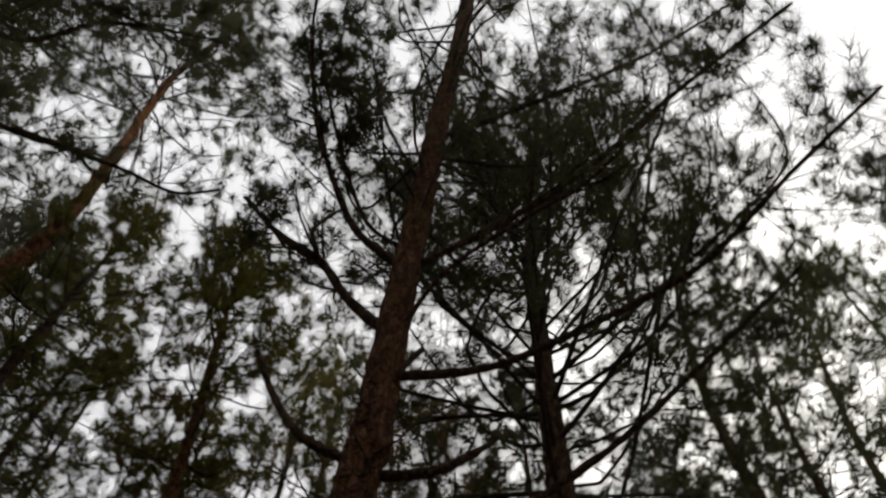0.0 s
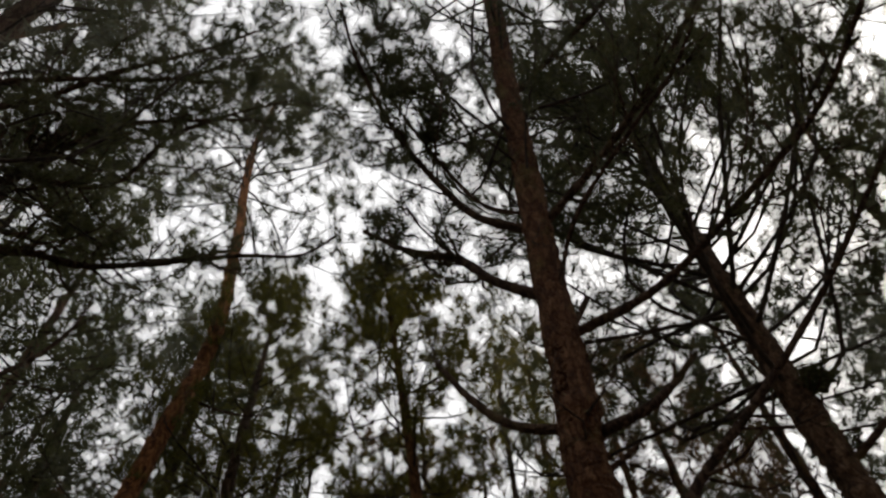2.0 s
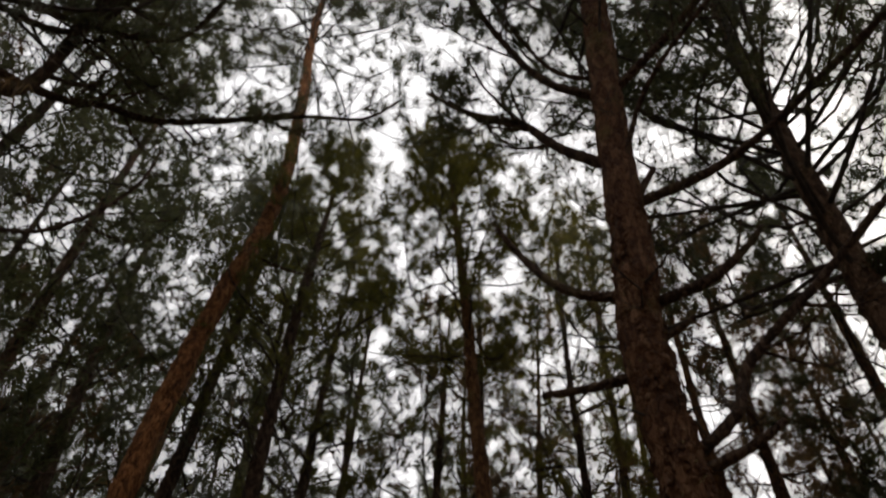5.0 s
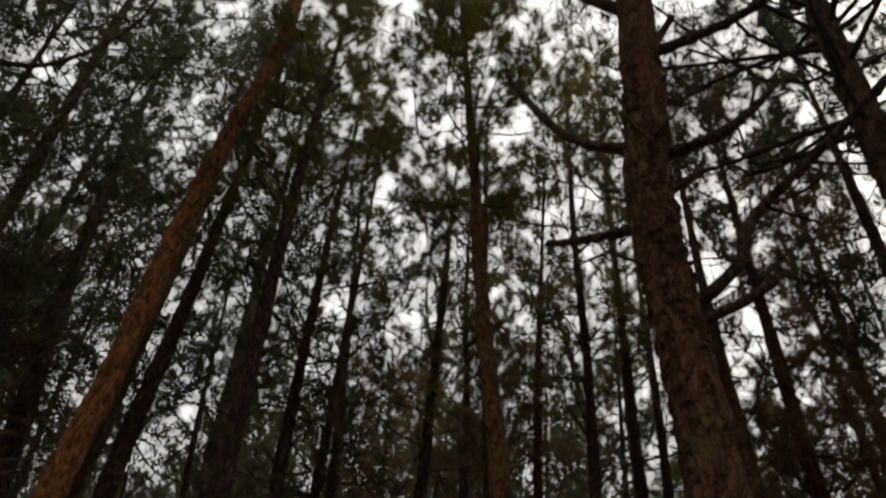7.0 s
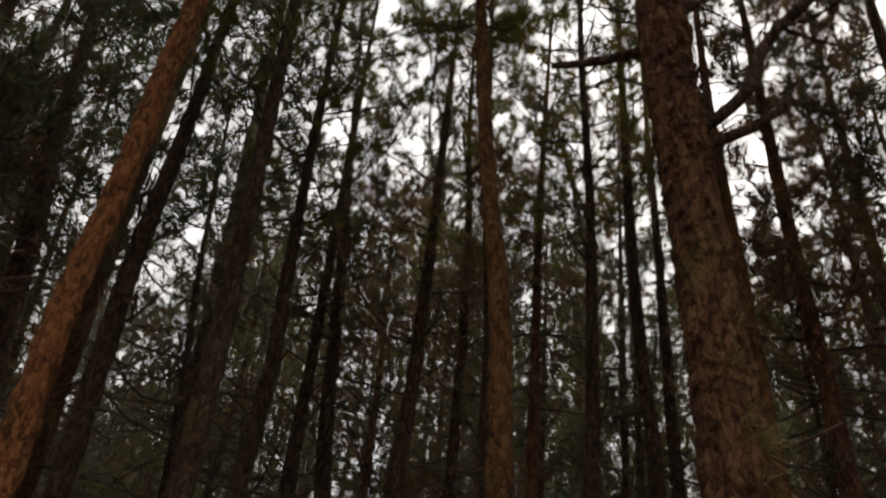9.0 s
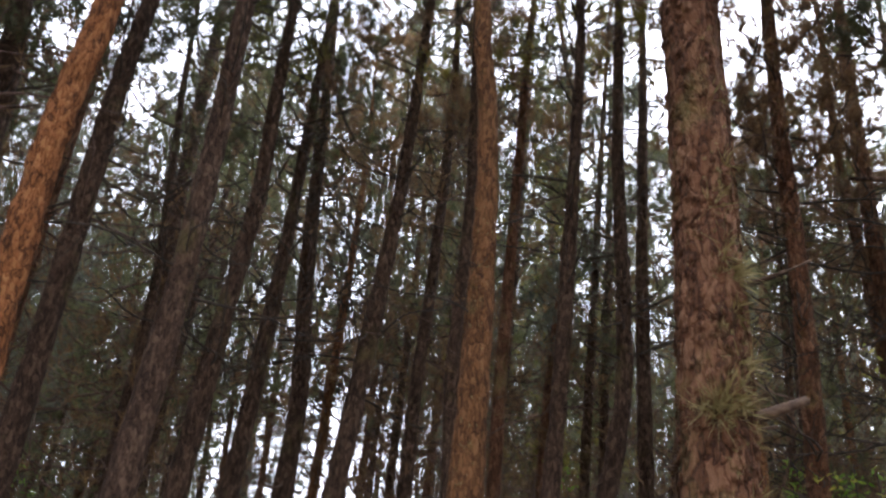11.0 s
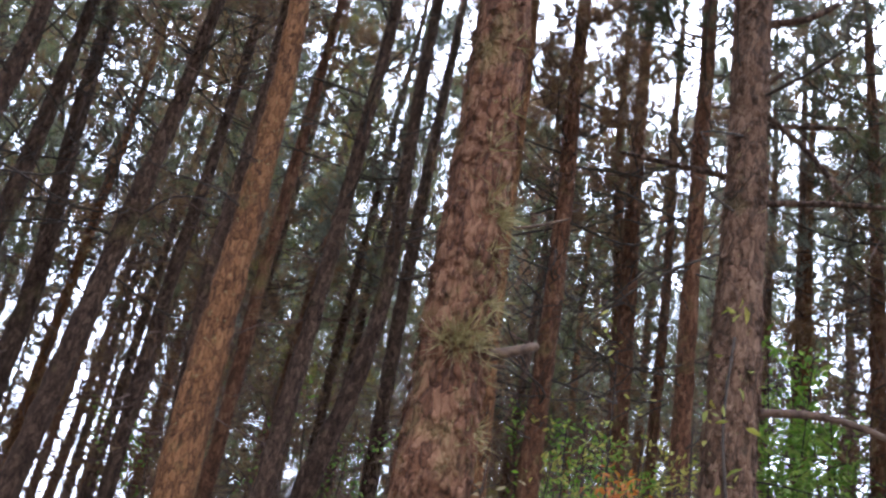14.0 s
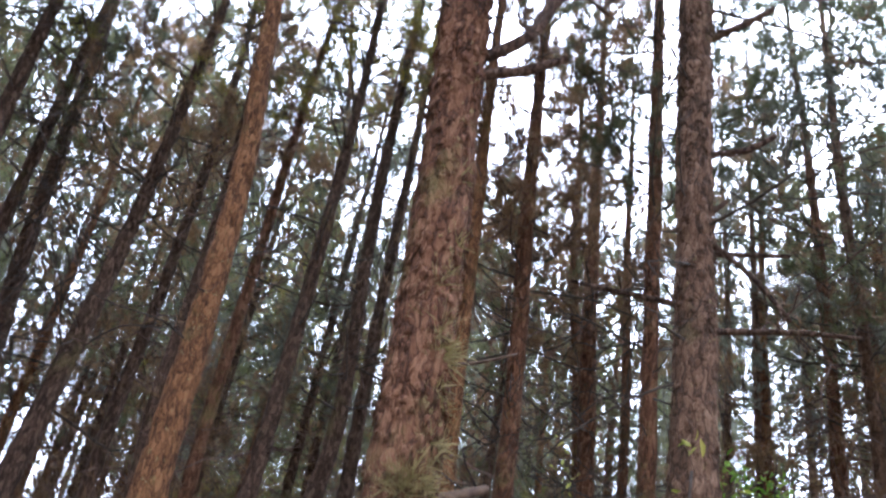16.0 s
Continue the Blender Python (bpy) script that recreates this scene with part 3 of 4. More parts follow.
pine(leaning(-22.5, (-0.1, -0.05, 0.14), (3.3, 0, 0.095), (4.5, 0, 0.092), (5.4, 0.01, 0.085), (6.5, 0.07, 0.072), (9, 0.15, 0.05), (11.5, 0.2, 0.01)),
     R(11), 5.6, 1.5, BARK_DULL, NEEDLE, "dark pine close behind the bent one", gap=0.52, shoots=6, first=0.3, dead=26, dead_from=3.5, dead_len=1.05, base=(-2.31, 5.64), sides=20, step=0.08, relief=lumpy(0.012, 8))
pine(leaning(27.2, (-0.1, 0.02, 0.13), (2.5, -0.01, 0.103), (3.7, -0.01, 0.09), (4.8, -0.04, 0.085), (5.6, -0.07, 0.078), (8, -0.1, 0.05), (10.5, -0.12, 0.01)),
     R(12), 5.0, 1.3, BARK_RED, NEEDLE_BROWN, "pine with a reddish trunk and brown dry crown", thick=0.75, gap=0.44, shoots=8, first=0.25, dead=58, dead_from=2.6, dead_len=1.05, base=(2.71, 5.39), sides=24, step=0.06, relief=lumpy(0.012, 8))
pine(leaning(36.4, (-0.1, 0.02, 0.12), (3.2, -0.02, 0.086), (4.5, -0.03, 0.079), (5.8, -0.03, 0.077), (7.4, -0.04, 0.065), (10.8, -0.05, 0.01)),
     R(13), 5.6, 1.3, BARK_RED, NEEDLE, "straight slim pine with reddish bark", thick=0.75, gap=0.42, shoots=8, first=0.3, dead=36, dead_from=2.6, dead_len=1.05, base=(3.53, 4.89), sides=20, step=0.08, relief=lumpy(0.012, 8))
pine(leaning(49.5, (-0.1, 0.1, 0.1), (4, 0, 0.067), (5.8, -0.05, 0.06), (6.8, -0.09, 0.053), (11, -0.15, 0.01)),
     R(14), 5.0, 1.6, BARK_GREY, NEEDLE, "grey pine at the edge of the stand", gap=0.52, shoots=6, first=0.3, dead=26, dead_from=2.6, dead_len=1.05, base=(5.73, 4.92), sides=20, step=0.08, relief=lumpy(0.012, 8))
pine(leaning(32.2, (-0.1, 0.06, 0.15), (3.6, 0, 0.115), (5.1, -0.05, 0.105), (6.6, -0.09, 0.085), (11.5, -0.15, 0.01)),
     R(15), 5.0, 1.5, BARK_RED, NEEDLE_BROWN, "pine with brownish needles behind others", thick=0.75, gap=0.44, shoots=8, first=0.25, dead=34, dead_from=2.6, dead_len=1.05, base=(4.24, 6.82), sides=20, step=0.08, relief=lumpy(0.012, 8))
pine(leaning(-29, (-0.1, 0.3, 0.16), (5.2, 0, 0.12), (6.6, -0.15, 0.1), (9, -0.3, 0.06), (12, -0.4, 0.01)),
     R(16), 5.4, 1.4, BARK_DULL, NEEDLE, "dark leaning pine beyond the bent one", gap=0.52, shoots=6, first=0.3, dead=26, dead_from=3.0, dead_len=1.05, base=(-3.41, 6.22), sides=20, step=0.08, relief=lumpy(0.012, 8))
overhead = pine([(0, 0, -0.1, 0.23), (-0.05, -0.06, 2, 0.2), (-0.2, -0.25, 5, 0.18), (-0.42, -0.51, 8.8, 0.16), (-0.48, -0.57, 9.8, 0.14), (-0.25, -0.8, 11, 0.11), (0.0, -0.9, 14, 0.02)],
                R(17), 7.0, 2.7, BARK_DULL, NEEDLE, "large dark pine with a forked stem and overhanging limbs", gap=0.4, per_whorl=5, shoots=7, deep=2, per=10, width=0.006, tuft=0.12, low=0.8, dead_from=5, dead=6, dead_len=1.0, base=(-3.2, 2.4), sides=24, step=0.06, relief=lumpy(0.014, 8))
limb(overhead, "branch", (0.15, 0.17, 7.13, 0.101), (0.31, 0.05, 8.15, 0.087), (0.51, -0.14, 9.14, 0.069), live=0.9, shoots=12, first=0.4)
limb(overhead, "branch", (0.24, 0.29, 7.34, 0.058), (0.50, 0.55, 7.71, 0.056), (0.82, 0.84, 8.07, 0.053), (1.81, 1.01, 8.61, 0.040), (2.31, 1.17, 8.95, 0.031), (2.64, 1.14, 9.34, 0.022), live=0.95, shoots=34, first=0.25, deep=2)
limb(overhead, "branch", (0.46, 0.55, 5.98, 0.034), (0.72, 0.80, 6.53, 0.030), (0.89, 0.87, 7.12, 0.026), (0.90, 0.87, 7.64, 0.018), live=0.6, shoots=8, first=0.3)
limb(bent, "branch", (0.25, 0.12, 7.84, 0.025), (0.58, 0.28, 7.84, 0.020), (0.94, 0.45, 8.03, 0.015), live=0.8, shoots=6)
limb(bent, "branch", (0.23, 0.11, 10.64, 0.039), (-0.28, -0.13, 9.97, 0.028), (-0.93, -0.44, 9.33, 0.020), live=0.9, shoots=10)
limb(overhead, "branch", (0.04, -0.61, 8.1, 0.05), (0.6, -0.56, 8.55, 0.042), (1.4, -0.47, 8.99, 0.03), (2.32, -0.64, 9.61, 0.012), live=1.0, shoots=26, first=0.15, deep=2)
limb(overhead, "branch", (0.24, 0.07, 7.97, 0.05), (0.82, -0.16, 8.51, 0.04), (1.47, -0.12, 8.91, 0.03), (2.11, -0.03, 9.21, 0.012), live=1.0, shoots=22, first=0.2, deep=2)
limb(overhead, "branch", (0.43, -0.46, 8.26, 0.05), (0.92, -0.57, 8.69, 0.04), (1.59, -0.66, 9.21, 0.03), (2.19, -0.81, 9.66, 0.012), live=1.0, shoots=26, first=0.15, deep=2)
limb(overhead, "branch", (0.78, 0.26, 8.34, 0.045), (1.31, -0.01, 8.83, 0.036), (1.88, -0.12, 9.21, 0.026), (2.42, -0.17, 9.5, 0.01), live=1.0, shoots=20, first=0.2, deep=2)



# ---- slender trunks of the second row ----
def slender(base, slope, r, seed, bark_mat, needle_mat, label, height=10.5, crown_from=5.4, spread=1.1, dead=30):
    g = R(seed)
    axis = [(slope[0] * z + g.normal() * 0.025, slope[1] * z + g.normal() * 0.015, z, r * k)
            for z, k in ((-0.1, 1.25), (2, 1.1), (3.5, 1.0), (5, 0.88), (6.8, 0.7), (8.6, 0.45))] + [(slope[0] * height, slope[1] * height, height, 0.008)]
    return pine(axis, g, crown_from, spread, bark_mat, needle_mat, label, gap=0.55, per_whorl=3, shoots=5, dead=dead, dead_from=1.6, dead_len=1.0, tuft=0.13, per=8, width=0.008,
                sides=16, step=0.12, relief=lumpy(0.012, 8), fine=0, thick=1.0, up=0.2, rise=0.25, wild=0.3, dry=0.08, dead_shoots=(4, 8), base=base)


SLENDER = [((-0.67, 7.99), (-0.06, -0.007), 0.085, BARK_DULL, NEEDLE_LIT, "leaning dark pine in the second row"),
           ((0.23, 7.25), (-0.003, 0.0), 0.056, BARK_DULL, NEEDLE_LIT, "thin dark pine in the second row"),
           ((0.5, 6.23), (-0.02, 0.002), 0.052, BARK_DULL, NEEDLE_OLIVE, "dull brown pine close behind the orange one"),
           ((0.72, 6.81), (0.033, -0.004), 0.053, BARK_RED, NEEDLE_BROWN, "thin reddish pine in the second row"),
           ((1.92, 8.84), (0.03, -0.007), 0.052, BARK_DULL, NEEDLE_LIT, "thin dark pine far in the row"),
           ((2.19, 7.32), (0.0, 0.0), 0.066, BARK_DULL, NEEDLE_BROWN, "dull pine with rusty dry twigs"),
           ((2.3, 5.15), (-0.028, 0.012), 0.056, BARK_ORANGE, NEEDLE_BROWN, "slim orange pine behind the large one"),
           ((4.91, 7.09), (-0.018, 0.012), 0.054, BARK_RED, NEEDLE_BROWN, "slim reddish pine with dry twigs"),
           ((6.17, 7.25), (0.006, -0.005), 0.048, BARK_GREY, NEEDLE_GREY, "thin grey pole of a pine at the edge"),
           ((6.1, 6.64), (0.002, -0.002), 0.05, BARK_GREY, NEEDLE_GREY, "thin grey pole of a pine at the edge"),
           ((4.9, 7.6), (-0.05, 0.03), 0.07, BARK_RED, NEEDLE_BROWN, "reddish pine among the second row"),
           ((-2.2, 8.32), (-0.06, -0.02), 0.05, BARK_DULL, NEEDLE_LIT, "thin leaning pine in shade"),
           ((4.08, 8.12), (-0.006, 0.003), 0.1, BARK_DULL, NEEDLE_BROWN, "pine with a rusty withered crown")]
for k, (base, slope, r, bark_mat, needle_mat, label) in enumerate(SLENDER):
    edge = 8 <= k <= 9
    slender(base, slope, r, 201 + k, bark_mat, needle_mat, label, dead=14 if edge else 30, crown_from=6.4 if edge else 6.0)

# ---- the wood behind: a few kinds of pine, each set out many times ----
def stock(seed, height, crown_from, spread, r, bark_mat, needle_mat, label, far):
    g = R(seed)
    bend = g.normal(size=(4, 2)) * [[0.0], [0.05], [0.12], [0.2]]
    axis = [(*bend[k], z, q) for k, (z, q) in enumerate(((-0.15, r * 1.2), (height * 0.35, r * 0.85), (height * 0.7, r * 0.55), (height, 0.008)))]
    if far == 2:
        return pine(axis, g, crown_from, spread, bark_mat, needle_mat, label, "pines of the wood behind", gap=0.66, per_whorl=4, shoots=5, dead=16, dead_from=1.0, dead_len=1.5,
                    tuft=0.2, per=6, width=0.024, sides=6, step=2.0, fine=0, deep=1, dead_deep=0, thick=0.75, up=0.1, rise=0.2, wild=0.35, first=0.15, low=0.8, dry=0.15)
    if far:
        return pine(axis, g, crown_from, spread, bark_mat, needle_mat, label, "pines of the wood behind", gap=0.5, per_whorl=4, shoots=6, dead=34, dead_from=1.2, dead_len=1.35,
                    tuft=0.15, per=8, width=0.015, sides=7, step=0.8, fine=0, deep=1, thick=0.75, up=0.15, rise=0.2, wild=0.35, first=0.2, low=0.7, dry=0.28, dead_shoots=(5, 9))
    return pine(axis, g, crown_from, spread, bark_mat, needle_mat, label, "pines of the wood behind", gap=0.42, per_whorl=4, shoots=6, dead=88, dead_from=1.6, dead_len=1.3,
                tuft=0.13, per=9, width=0.010, sides=12, step=0.25, relief=lumpy(0.012, 7), fine=0, thick=0.75, up=0.2, rise=0.25, wild=0.3, dry=0.2, dead_shoots=(5, 10))


NEAR = [stock(31, 11.5, 5.2, 1.8, 0.10, BARK_DULL, NEEDLE_LIT, "slender pine with a dull brown trunk", False),
        stock(32, 12.5, 5.6, 1.9, 0.12, BARK_RED, NEEDLE_GREY, "pine with a reddish trunk and grey-green crown", False),
        stock(33, 10.5, 4.6, 1.7, 0.09, BARK_GREY, NEEDLE_LIT, "slim grey pine with a thin crown", False),
        stock(34, 11.0, 4.8, 1.8, 0.10, BARK_ORANGE, NEEDLE_BROWN, "pine with rusty bark and browning needles", False)]
FAR = [stock(41, 12.0, 4.0, 2.2, 0.11, BARK_DULL, NEEDLE_LIT, "distant dull brown pine", True),
       stock(42, 13.0, 4.8, 2.3, 0.12, BARK_RED, NEEDLE_GREY, "distant pine with reddish trunk", True),
       stock(43, 10.5, 3.6, 2.1, 0.10, BARK_GREY, NEEDLE_OLIVE, "distant slim grey pine", True)]
DEEP = [stock(44, 12.5, 2.4, 2.6, 0.12, BARK_DULL, NEEDLE_LIT, "pine deep in the wood", 2),
        stock(45, 11.5, 3.0, 2.5, 0.11, BARK_RED, NEEDLE_GREY, "pine deep in the wood with reddish trunk", 2)]
HIGH = [stock(46, 12.5, 5.4, 2.3, 0.11, BARK_DULL, NEEDLE_LIT, "pine with a high crown at the stand's edge", 1),
        stock(47, 11.5, 5.0, 2.2, 0.10, BARK_GREY, NEEDLE_GREY, "grey pine with a high crown at the edge", 1)]
# the first of each kind stands well behind the camera
for k, ob in enumerate(NEAR + FAR + DEEP + HIGH):
    ob.location = (-9 + 3.1 * k, -7.5 - 1.3 * (k % 3), 0)

TAKEN = [(0.9, 2.48), (2.18, 2.77), (0.39, 4.44), (1.11, 5.88), (1.48, 6.38), (-1.5, 4.8), (-1.45, 5.85), (-0.38, 6.5), (-1.15, 6.93), (-2.0, 4.24), (-2.31, 5.64),
         (2.71, 5.39), (3.53, 4.89), (5.73, 4.92), (4.24, 6.82), (-3.41, 6.22), (-3.2, 2.4), (0, 0)] + [row[0] for row in SLENDER]


def plant():
    g = R(77)
    spots = list(TAKEN)
    made = 0
    # pines at the sides, whose crowns close the view upward
    for az, rr, s in ((-48, 5.4, 1.12), (-62, 4.6, 1.15), (-78, 5.6, 1.2), (-40, 7.0, 1.05), (-95, 4.8, 1.15), (62, 5.6, 0.98), (72, 6.4, 1.0), (84, 5.6, 0.86), (56, 7.4, 1.0), (-56, 7.6, 1.1), (66, 7.8, 1.05), (-70, 7.0, 1.2), (-34, 8.2, 1.1), (-24, 8.8, 1.3), (-36, 6.4, 1.3), (-16, 9.6, 1.4), (57, 6.2, 1.1), (50, 9.6, 1.2)):
        x, y = rr * math.sin(radians(az)), rr * math.cos(radians(az))
        spots.append((x, y))
        t = copy_thing(NEAR[made % 3], pose(x, y, 0, 0, 0, 61 * made))
        t.scale = (s, s, s)
        made += 1
    # a close group behind the two large pines
    for az, rr, k in ((43.5, 9.0, 3), (37.5, 10.6, 2), (51, 9.8, 2), (57, 9.2, 0), (10.5, 9.0, 1), (7.5, 10.4, 0), (47, 8.2, 1), (4.5, 8.9, 3), (14.5, 10.2, 0), (22, 10.4, 3), (28.5, 11.4, 3), (45.5, 11.5, 0), (33.5, 12.2, 1), (18.5, 11.6, 2), (25.5, 9.4, 2), (0.5, 11.2, 0), (-4.0, 9.6, 3)):
        x, y = rr * math.sin(radians(az)), rr * math.cos(radians(az))
        spots.append((x, y))
        t = copy_thing(NEAR[k], pose(x, y, -0.3, 0, 0, 83 * k + 40 * az))
        t.scale = (0.95, 0.95, 0.78 if 20 < az < 36 else 0.88)
        made += 1
    # thin poles that close the far side of the wood
    for k in range(26):
        az, rr = -34 + 38 * ((k * 0.618) % 1), 11.5 + 9 * ((k * 0.381 + 0.2) % 1)
        x, y = rr * math.sin(radians(az)), rr * math.cos(radians(az))
        spots.append((x, y))
        t = copy_thing((FAR[1], *HIGH)[k % 3], pose(x, y, 0, g.normal() * 2, g.normal() * 2, g.uniform(0, 360)))
        t.scale = (0.85, 0.85, g.uniform(0.95, 1.15))
        made += 1
    for k in range(11):
        az, rr = -27 + 24 * ((k * 0.618 + 0.3) % 1), 17 + 5 * ((k * 0.381) % 1)
        x, y = rr * math.sin(radians(az)), rr * math.cos(radians(az))
        spots.append((x, y))
        t = copy_thing(DEEP[k % 2], pose(x, y, 0, 0, 0, 77 * k))
        t.scale = (0.8, 0.8, g.uniform(0.5, 0.62))
        made += 1
    for _ in range(9000):
        rr = g.uniform(4.5**1.5, 42**1.5) ** (1 / 1.5)
        az = g.uniform(-180, 180)
        x, y = rr * math.sin(radians(az)), rr * math.cos(radians(az))
        front = -60 < az < 72
        if front and rr < 7.8:
            continue
        # unseen pines behind the camera, added to keep light off the trunks in front
        if not front and rr > 13:
            continue
        edge = (-13 < az < 4 and rr > 15) or (41 < az < 62 and rr > 10.5)
        if edge and (rr > 22 or g.random() < 0.25):
            continue
        if rr > 17 and g.random() < 0.12:
            continue
        if front and rr < 15 and g.random() < 0.1:
            continue
        if (-34 < az < 2 or 18 < az < 36) and rr < 17 and g.random() < (0.62 if az < 2 else 0.5):
            continue
        apart = (1.25 if rr < 11.5 else 1.8) if front else 2.0
        if any((x - a) ** 2 + (y - b) ** 2 < apart**2 for a, b in spots):
            continue
        spots.append((x, y))
        kinds = HIGH if edge and (az > 30 or g.random() < 0.5) else NEAR if rr < 11.5 and front else FAR if rr < 20 else DEEP
        ob = kinds[int(g.integers(len(kinds)))]
        s = g.uniform(0.84, 1.11)
        t = copy_thing(ob, pose(x, y, 0, g.normal() * 1.6, g.normal() * 1.6, g.uniform(0, 360)))
        t.scale = (s, s, s * g.uniform(0.92, 1.08) * (1.04 if 2 < az < 30 and rr > 11 else 0.86 if -34 < az <= 2 and rr < 16 else 1.0) * (1.12 if front and rr > 17 else 1.0))
        made += 1
        if made >= 350:
            break


plant()


# ---- undergrowth, moss and small things ----
def blade_leaves(acc, spots, rng, size):
    """Small folded leaves of two halves about a midrib."""
    for p in spots:
        d = unit(rng.normal(size=3) + [0, 0, -0.2])
        s = unit(np.cross(d, rng.normal(size=3)))
        up_ = np.cross(s, d)
        L = size * rng.uniform(0.6, 1.25)
        w = L * rng.uniform(0.28, 0.42)
        a, m1, m2, tip = p, p + d * L * 0.38 + up_ * L * 0.05, p + d * L * 0.72 + up_ * L * 0.03, p + d * L
        v = [a, m1, m2, tip, m1 + s * w * 0.5 + up_ * L * 0.1, m2 + s * w * 0.36 + up_ * L * 0.08, m1 - s * w * 0.5 + up_ * L * 0.1, m2 - s * w * 0.36 + up_ * L * 0.08]
        acc.add(v, [(0, 4, 1), (1, 4, 5), (1, 5, 2), (2, 5, 3), (0, 1, 6), (1, 7, 6), (1, 2, 7), (2, 3, 7)])


def shrub(base, top, wide, stems, leaves, size, leaf_mat, label, seed, name="shrub", low=0.45):
    """A thin shrub: stems that fork upward, with loose leaves round the upper twigs."""
    g = R(seed)
    ob = new(name)
    ob.location = (*base, 0)
    tagged(ob, label, "shrub", "undergrowth of the wood")
    ends = []
    for k in range(stems):
        a = g.uniform(0, 2 * math.pi)
        q = wide * math.sqrt(g.random())
        tip = np.array([q * math.cos(a), q * math.sin(a), top * g.uniform(0.75, 1.05)])
        midp = tip * [0.35, 0.35, 0.5] + [*(g.normal(size=2) * 0.06), 0]
        acc = Acc()
        line = spline([(*(g.normal(size=2) * 0.05), -0.06, 0.012), (*midp, 0.009), (*tip, 0.003)], 0.12)
        tube(acc, line, 5)
        for _ in range(5):
            i = int(len(line) * g.uniform(low, 0.97))
            c = line[i, :3]
            e = c + unit(g.normal(size=3) + [0, 0, 0.5]) * g.uniform(0.15, 0.4) * (0.5 + wide)
            tube(acc, np.array([(*c, 0.004), (*((c + e) / 2 + g.normal(size=3) * 0.02), 0.003), (*e, 0.0015)]), 3)
            ends.append((c, e))
        part("stem", acc, TWIG, ob)
    lv = Acc()
    spots = []
    for k in range(leaves):
        c, e = ends[int(g.integers(len(ends)))]
        f = g.uniform(0.2, 1.1)
        spots.append(c + (e - c) * f + g.normal(size=3) * 0.05)
    blade_leaves(lv, spots, g, size)
    part("foliage", lv, leaf_mat, ob, smooth=False, kind="stuff")
    return ob


shrub((3.15, 5.75), 3.0, 0.75, 8, 2900, 0.058, LEAF, "green leafy shrub among the pine trunks", 51)
shrub((4.6, 5.35), 3.8, 0.8, 9, 3630, 0.064, LEAF, "tall light-green broadleaf shrub beside pines", 52)
shrub((5.3, 5.2), 3.5, 0.8, 8, 2970, 0.064, LEAF, "tall light-green broadleaf shrub beside pines", 53)
shrub((6.2, 6.6), 3.9, 1.0, 7, 2310, 0.052, LEAF, "light-green shrub at the stand's edge", 54)
shrub((2.22, 3.68), 2.35, 0.22, 4, 726, 0.043, LEAF_ORANGE, "small shrub with rusty orange leaves", 55, low=0.75)
shrub((2.36, 3.95), 2.8, 0.35, 5, 418, 0.038, LEAF_YELLOW, "thin sapling with yellow-green leaves", 56, low=0.65)
shrub((2.75, 3.85), 2.55, 0.35, 5, 506, 0.038, LEAF_YELLOW, "thin sapling with yellow-green leaves", 57, low=0.65)
shrub((3.35, 3.75), 2.6, 0.45, 5, 572, 0.041, LEAF_YELLOW, "yellowing shrub near the grey pine", 58, low=0.6)
shrub((1.95, 4.2), 2.4, 0.35, 5, 484, 0.041, LEAF, "low green sapling between trunks", 59, low=0.6)
shrub((1.75, 7.2), 2.9, 0.7, 6, 924, 0.043, LEAF, "green shrub far among the trunks", 60)
shrub((0.6, 7.8), 2.6, 0.8, 6, 924, 0.043, LEAF, "green shrub far among the trunks", 61)
shrub((-1.95, 7.3), 2.2, 0.9, 6, 1100, 0.046, LEAF, "low green shrub at the wood's bright edge", 62)
shrub((-3.3, 8.3), 2.4, 1.0, 6, 1100, 0.046, LEAF, "low green shrub at the wood's bright edge", 63)

shrub((1.2, 2.88), 2.2, 0.07, 3, 190, 0.035, LEAF_DRY, "thin dry sapling with pale withered leaves beside the pine", 64, low=0.55)


def moss_on(tree, az, rows, label, seed, name="moss", material=None, size=0.09, droop=-0.5, per=30, width=0.0035):
    """Hanging bunches of moss and caught needles on the trunk's skin; rows of height, bearing and count."""
    g = R(seed)
    acc, tf = Acc(), []
    for h, face, count, spread in rows:
        for _ in range(count):
            hh, a = h + g.normal() * spread, radians(az + 180 + face + g.normal() * 22)
            c = at_height(AXES[tree.name], hh)
            o = np.array([math.sin(a), math.cos(a), 0])
            tf.append((*(c[:3] + o * c[3] * 1.02), *(o * 0.9 + [0, 0, droop]), size * g.uniform(0.6, 1.3)))
    needles(acc, tf, g, per, width)
    return part(name, acc, material or MOSS, tree, label, smooth=False, kind="stuff")


moss_on(main, 21, ((2.28, -12, 20, 0.03), (2.72, -45, 10, 0.04), (2.5, -60, 7, 0.1), (3.0, -50, 5, 0.15), (2.15, -55, 5, 0.08)), "yellow-green moss and caught pine needles", 71, size=0.105, droop=-0.15, width=0.0045)
moss_on(main, 21, ((2.6, -30, 60, 0.5), (3.2, -20, 40, 0.6), (1.9, -20, 40, 0.4)), "short moss in the bark", 72, size=0.022, droop=0.0, per=14, width=0.003)
moss_on(right, 39, ((2.45, 10, 16, 0.25), (3.0, 0, 10, 0.5)), "short moss in the bark", 73, size=0.02, droop=0.0, per=14, width=0.003)
moss_on(slim, 5, ((2.6, 0, 40, 0.7), (3.6, 0, 20, 0.5)), "short moss in the bark", 74, size=0.022, droop=0.0, per=14, width=0.003)


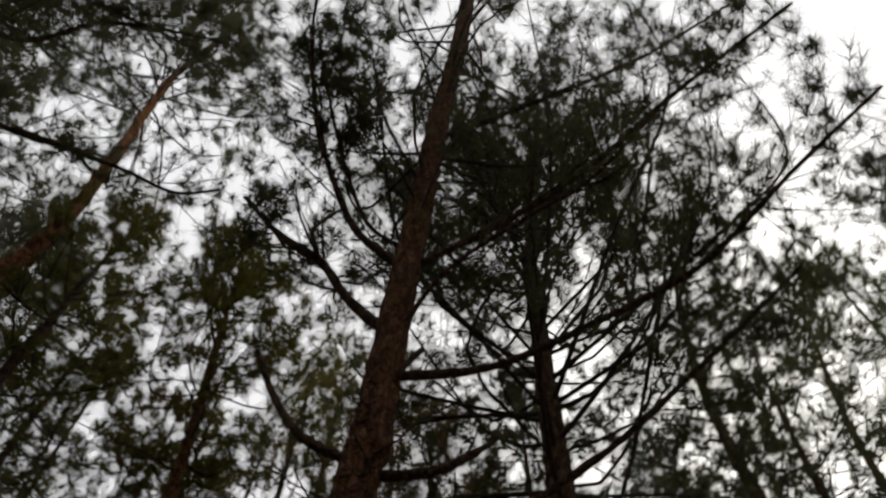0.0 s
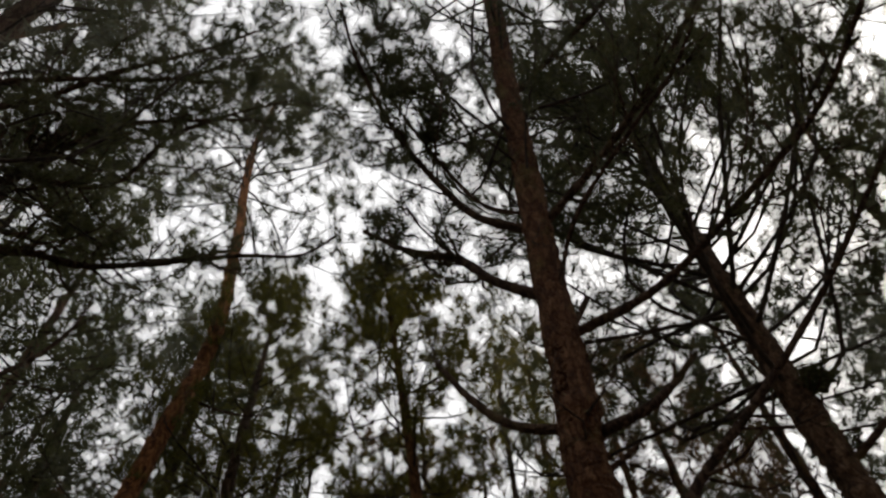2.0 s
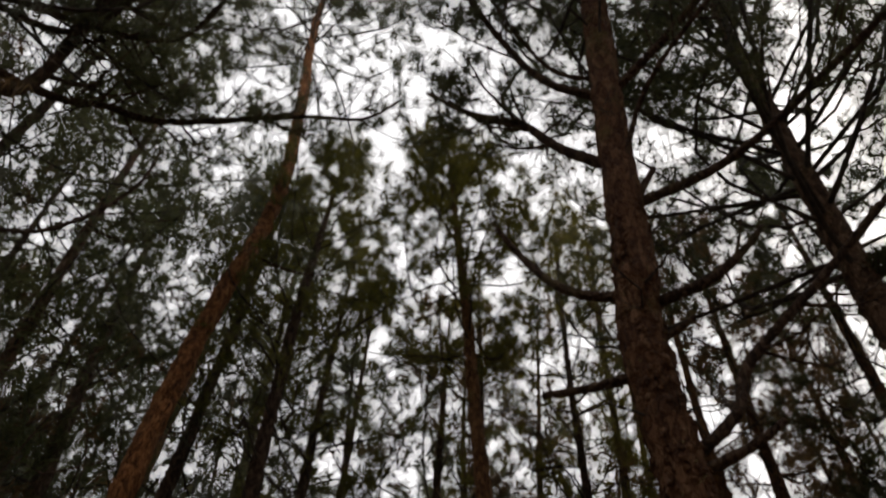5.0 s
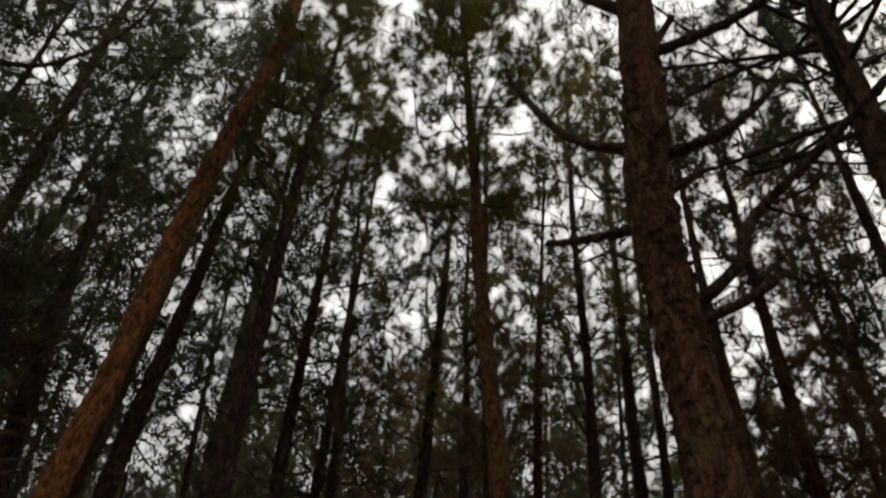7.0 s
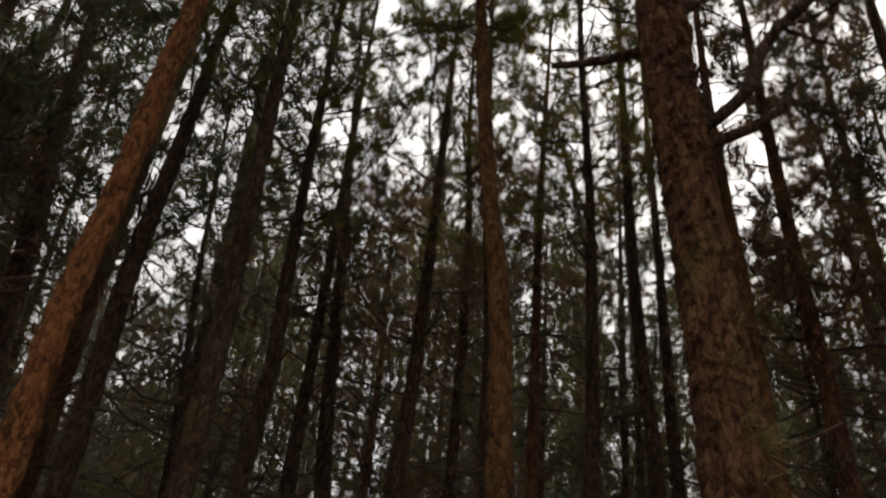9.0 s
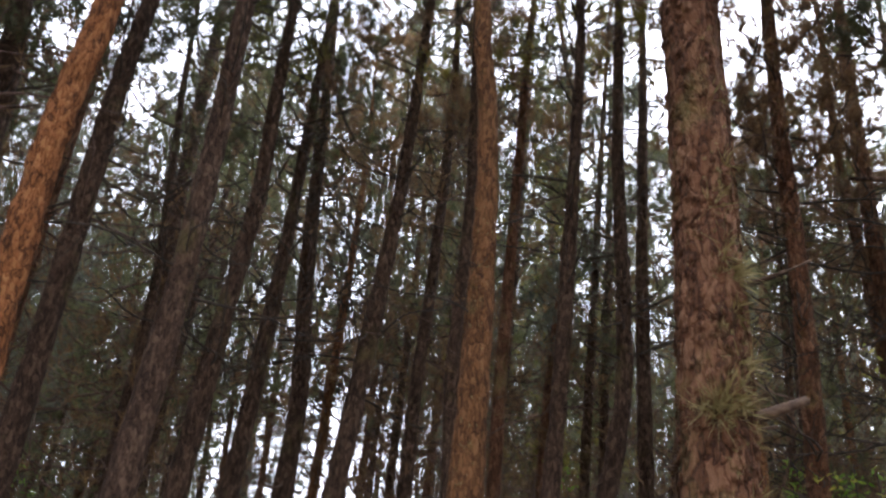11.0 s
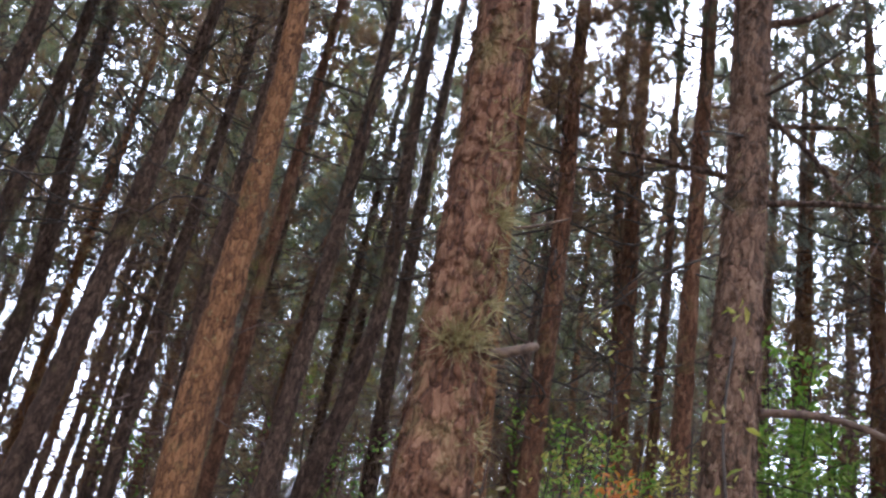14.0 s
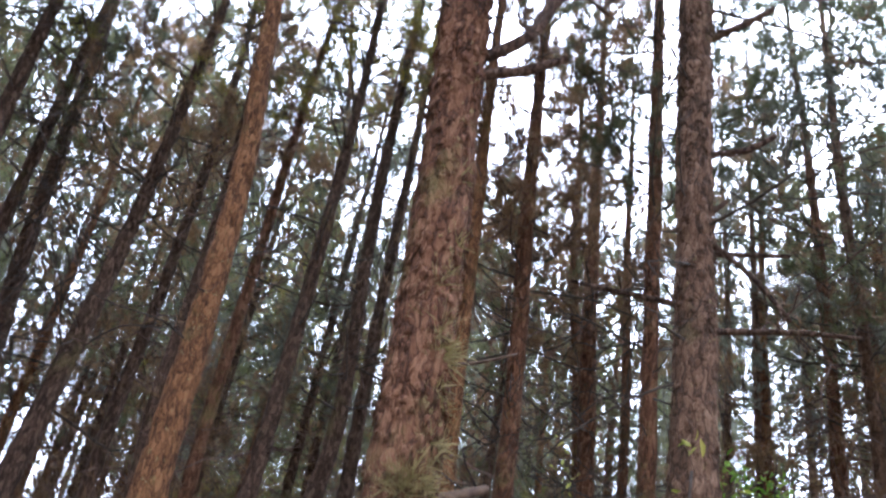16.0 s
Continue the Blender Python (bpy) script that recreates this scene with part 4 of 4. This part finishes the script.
def flakes(tree, az, low, high, count, seed):
    """Loose scales of bark that stand off the trunk."""
    g = R(seed)
    acc = Acc()
    for _ in range(count):
        h, a = g.uniform(low, high), radians(az + 180 + g.uniform(-115, 115))
        c = at_height(AXES[tree.name], h)
        o = np.array([math.sin(a), math.cos(a), 0])
        s = np.array([o[1], -o[0], 0])
        p = c[:3] + o * (c[3] + 0.001)
        w, t, lift = g.uniform(0.006, 0.016), g.uniform(0.018, 0.05), g.uniform(0.003, 0.012)
        q = g.normal() * 0.15
        up_ = unit(np.array([0, 0, 1]) + s * q)
        v = [p - s * w + o * lift, p + s * w + o * lift * g.uniform(0.3, 1), p + s * w * 0.7 + up_ * t + o * 0.002, p - s * w * 0.8 + up_ * t + o * 0.003]
        v += [x - o * 0.004 for x in v]
        acc.add(v, [(0, 1, 2, 3), (4, 7, 6, 5), (0, 4, 5, 1), (1, 5, 6, 2), (2, 6, 7, 3), (3, 7, 4, 0)])
    return part("loose_bark", acc, BARK_RED if tree is main else BARK_GREY, tree, "loose scales of bark", smooth=False, kind="stuff")


flakes(main, 21, 1.2, 5.2, 900, 81)
flakes(right, 39, 1.4, 5.6, 600, 82)


def creeper(tree, az, seed):
    """A thin creeper with a few yellow-green leaves up the trunk."""
    g = R(seed)
    acc, spots, pts = Acc(), [], []
    for k in range(9):
        h = 0.05 + 0.33 * k
        a = radians(az + 180 - 10 + 25 * math.sin(k * 1.1))
        c = at_height(AXES[tree.name], h)
        pts.append((c[0] + math.sin(a) * (c[3] + 0.012), c[1] + math.cos(a) * (c[3] + 0.012), h, 0.006))
        if h > 1.7:
            spots += [np.array(pts[-1][:3]) + g.normal(size=3) * [0.05, 0.05, 0.07] + [math.sin(a) * 0.03, math.cos(a) * 0.03, 0] for _ in range(11)]
    ob = new("creeper")
    ob.location = tree.location
    tagged(ob, "thin creeper with yellow-green leaves on a pine trunk", "vine")
    tube(acc, spline(pts, 0.08), 5)
    part("stem", acc, TWIG, ob)
    lv = Acc()
    blade_leaves(lv, spots, g, 0.06)
    part("foliage", lv, LEAF_YELLOW, ob, smooth=False, kind="stuff")


creeper(right, 39.2, 91)
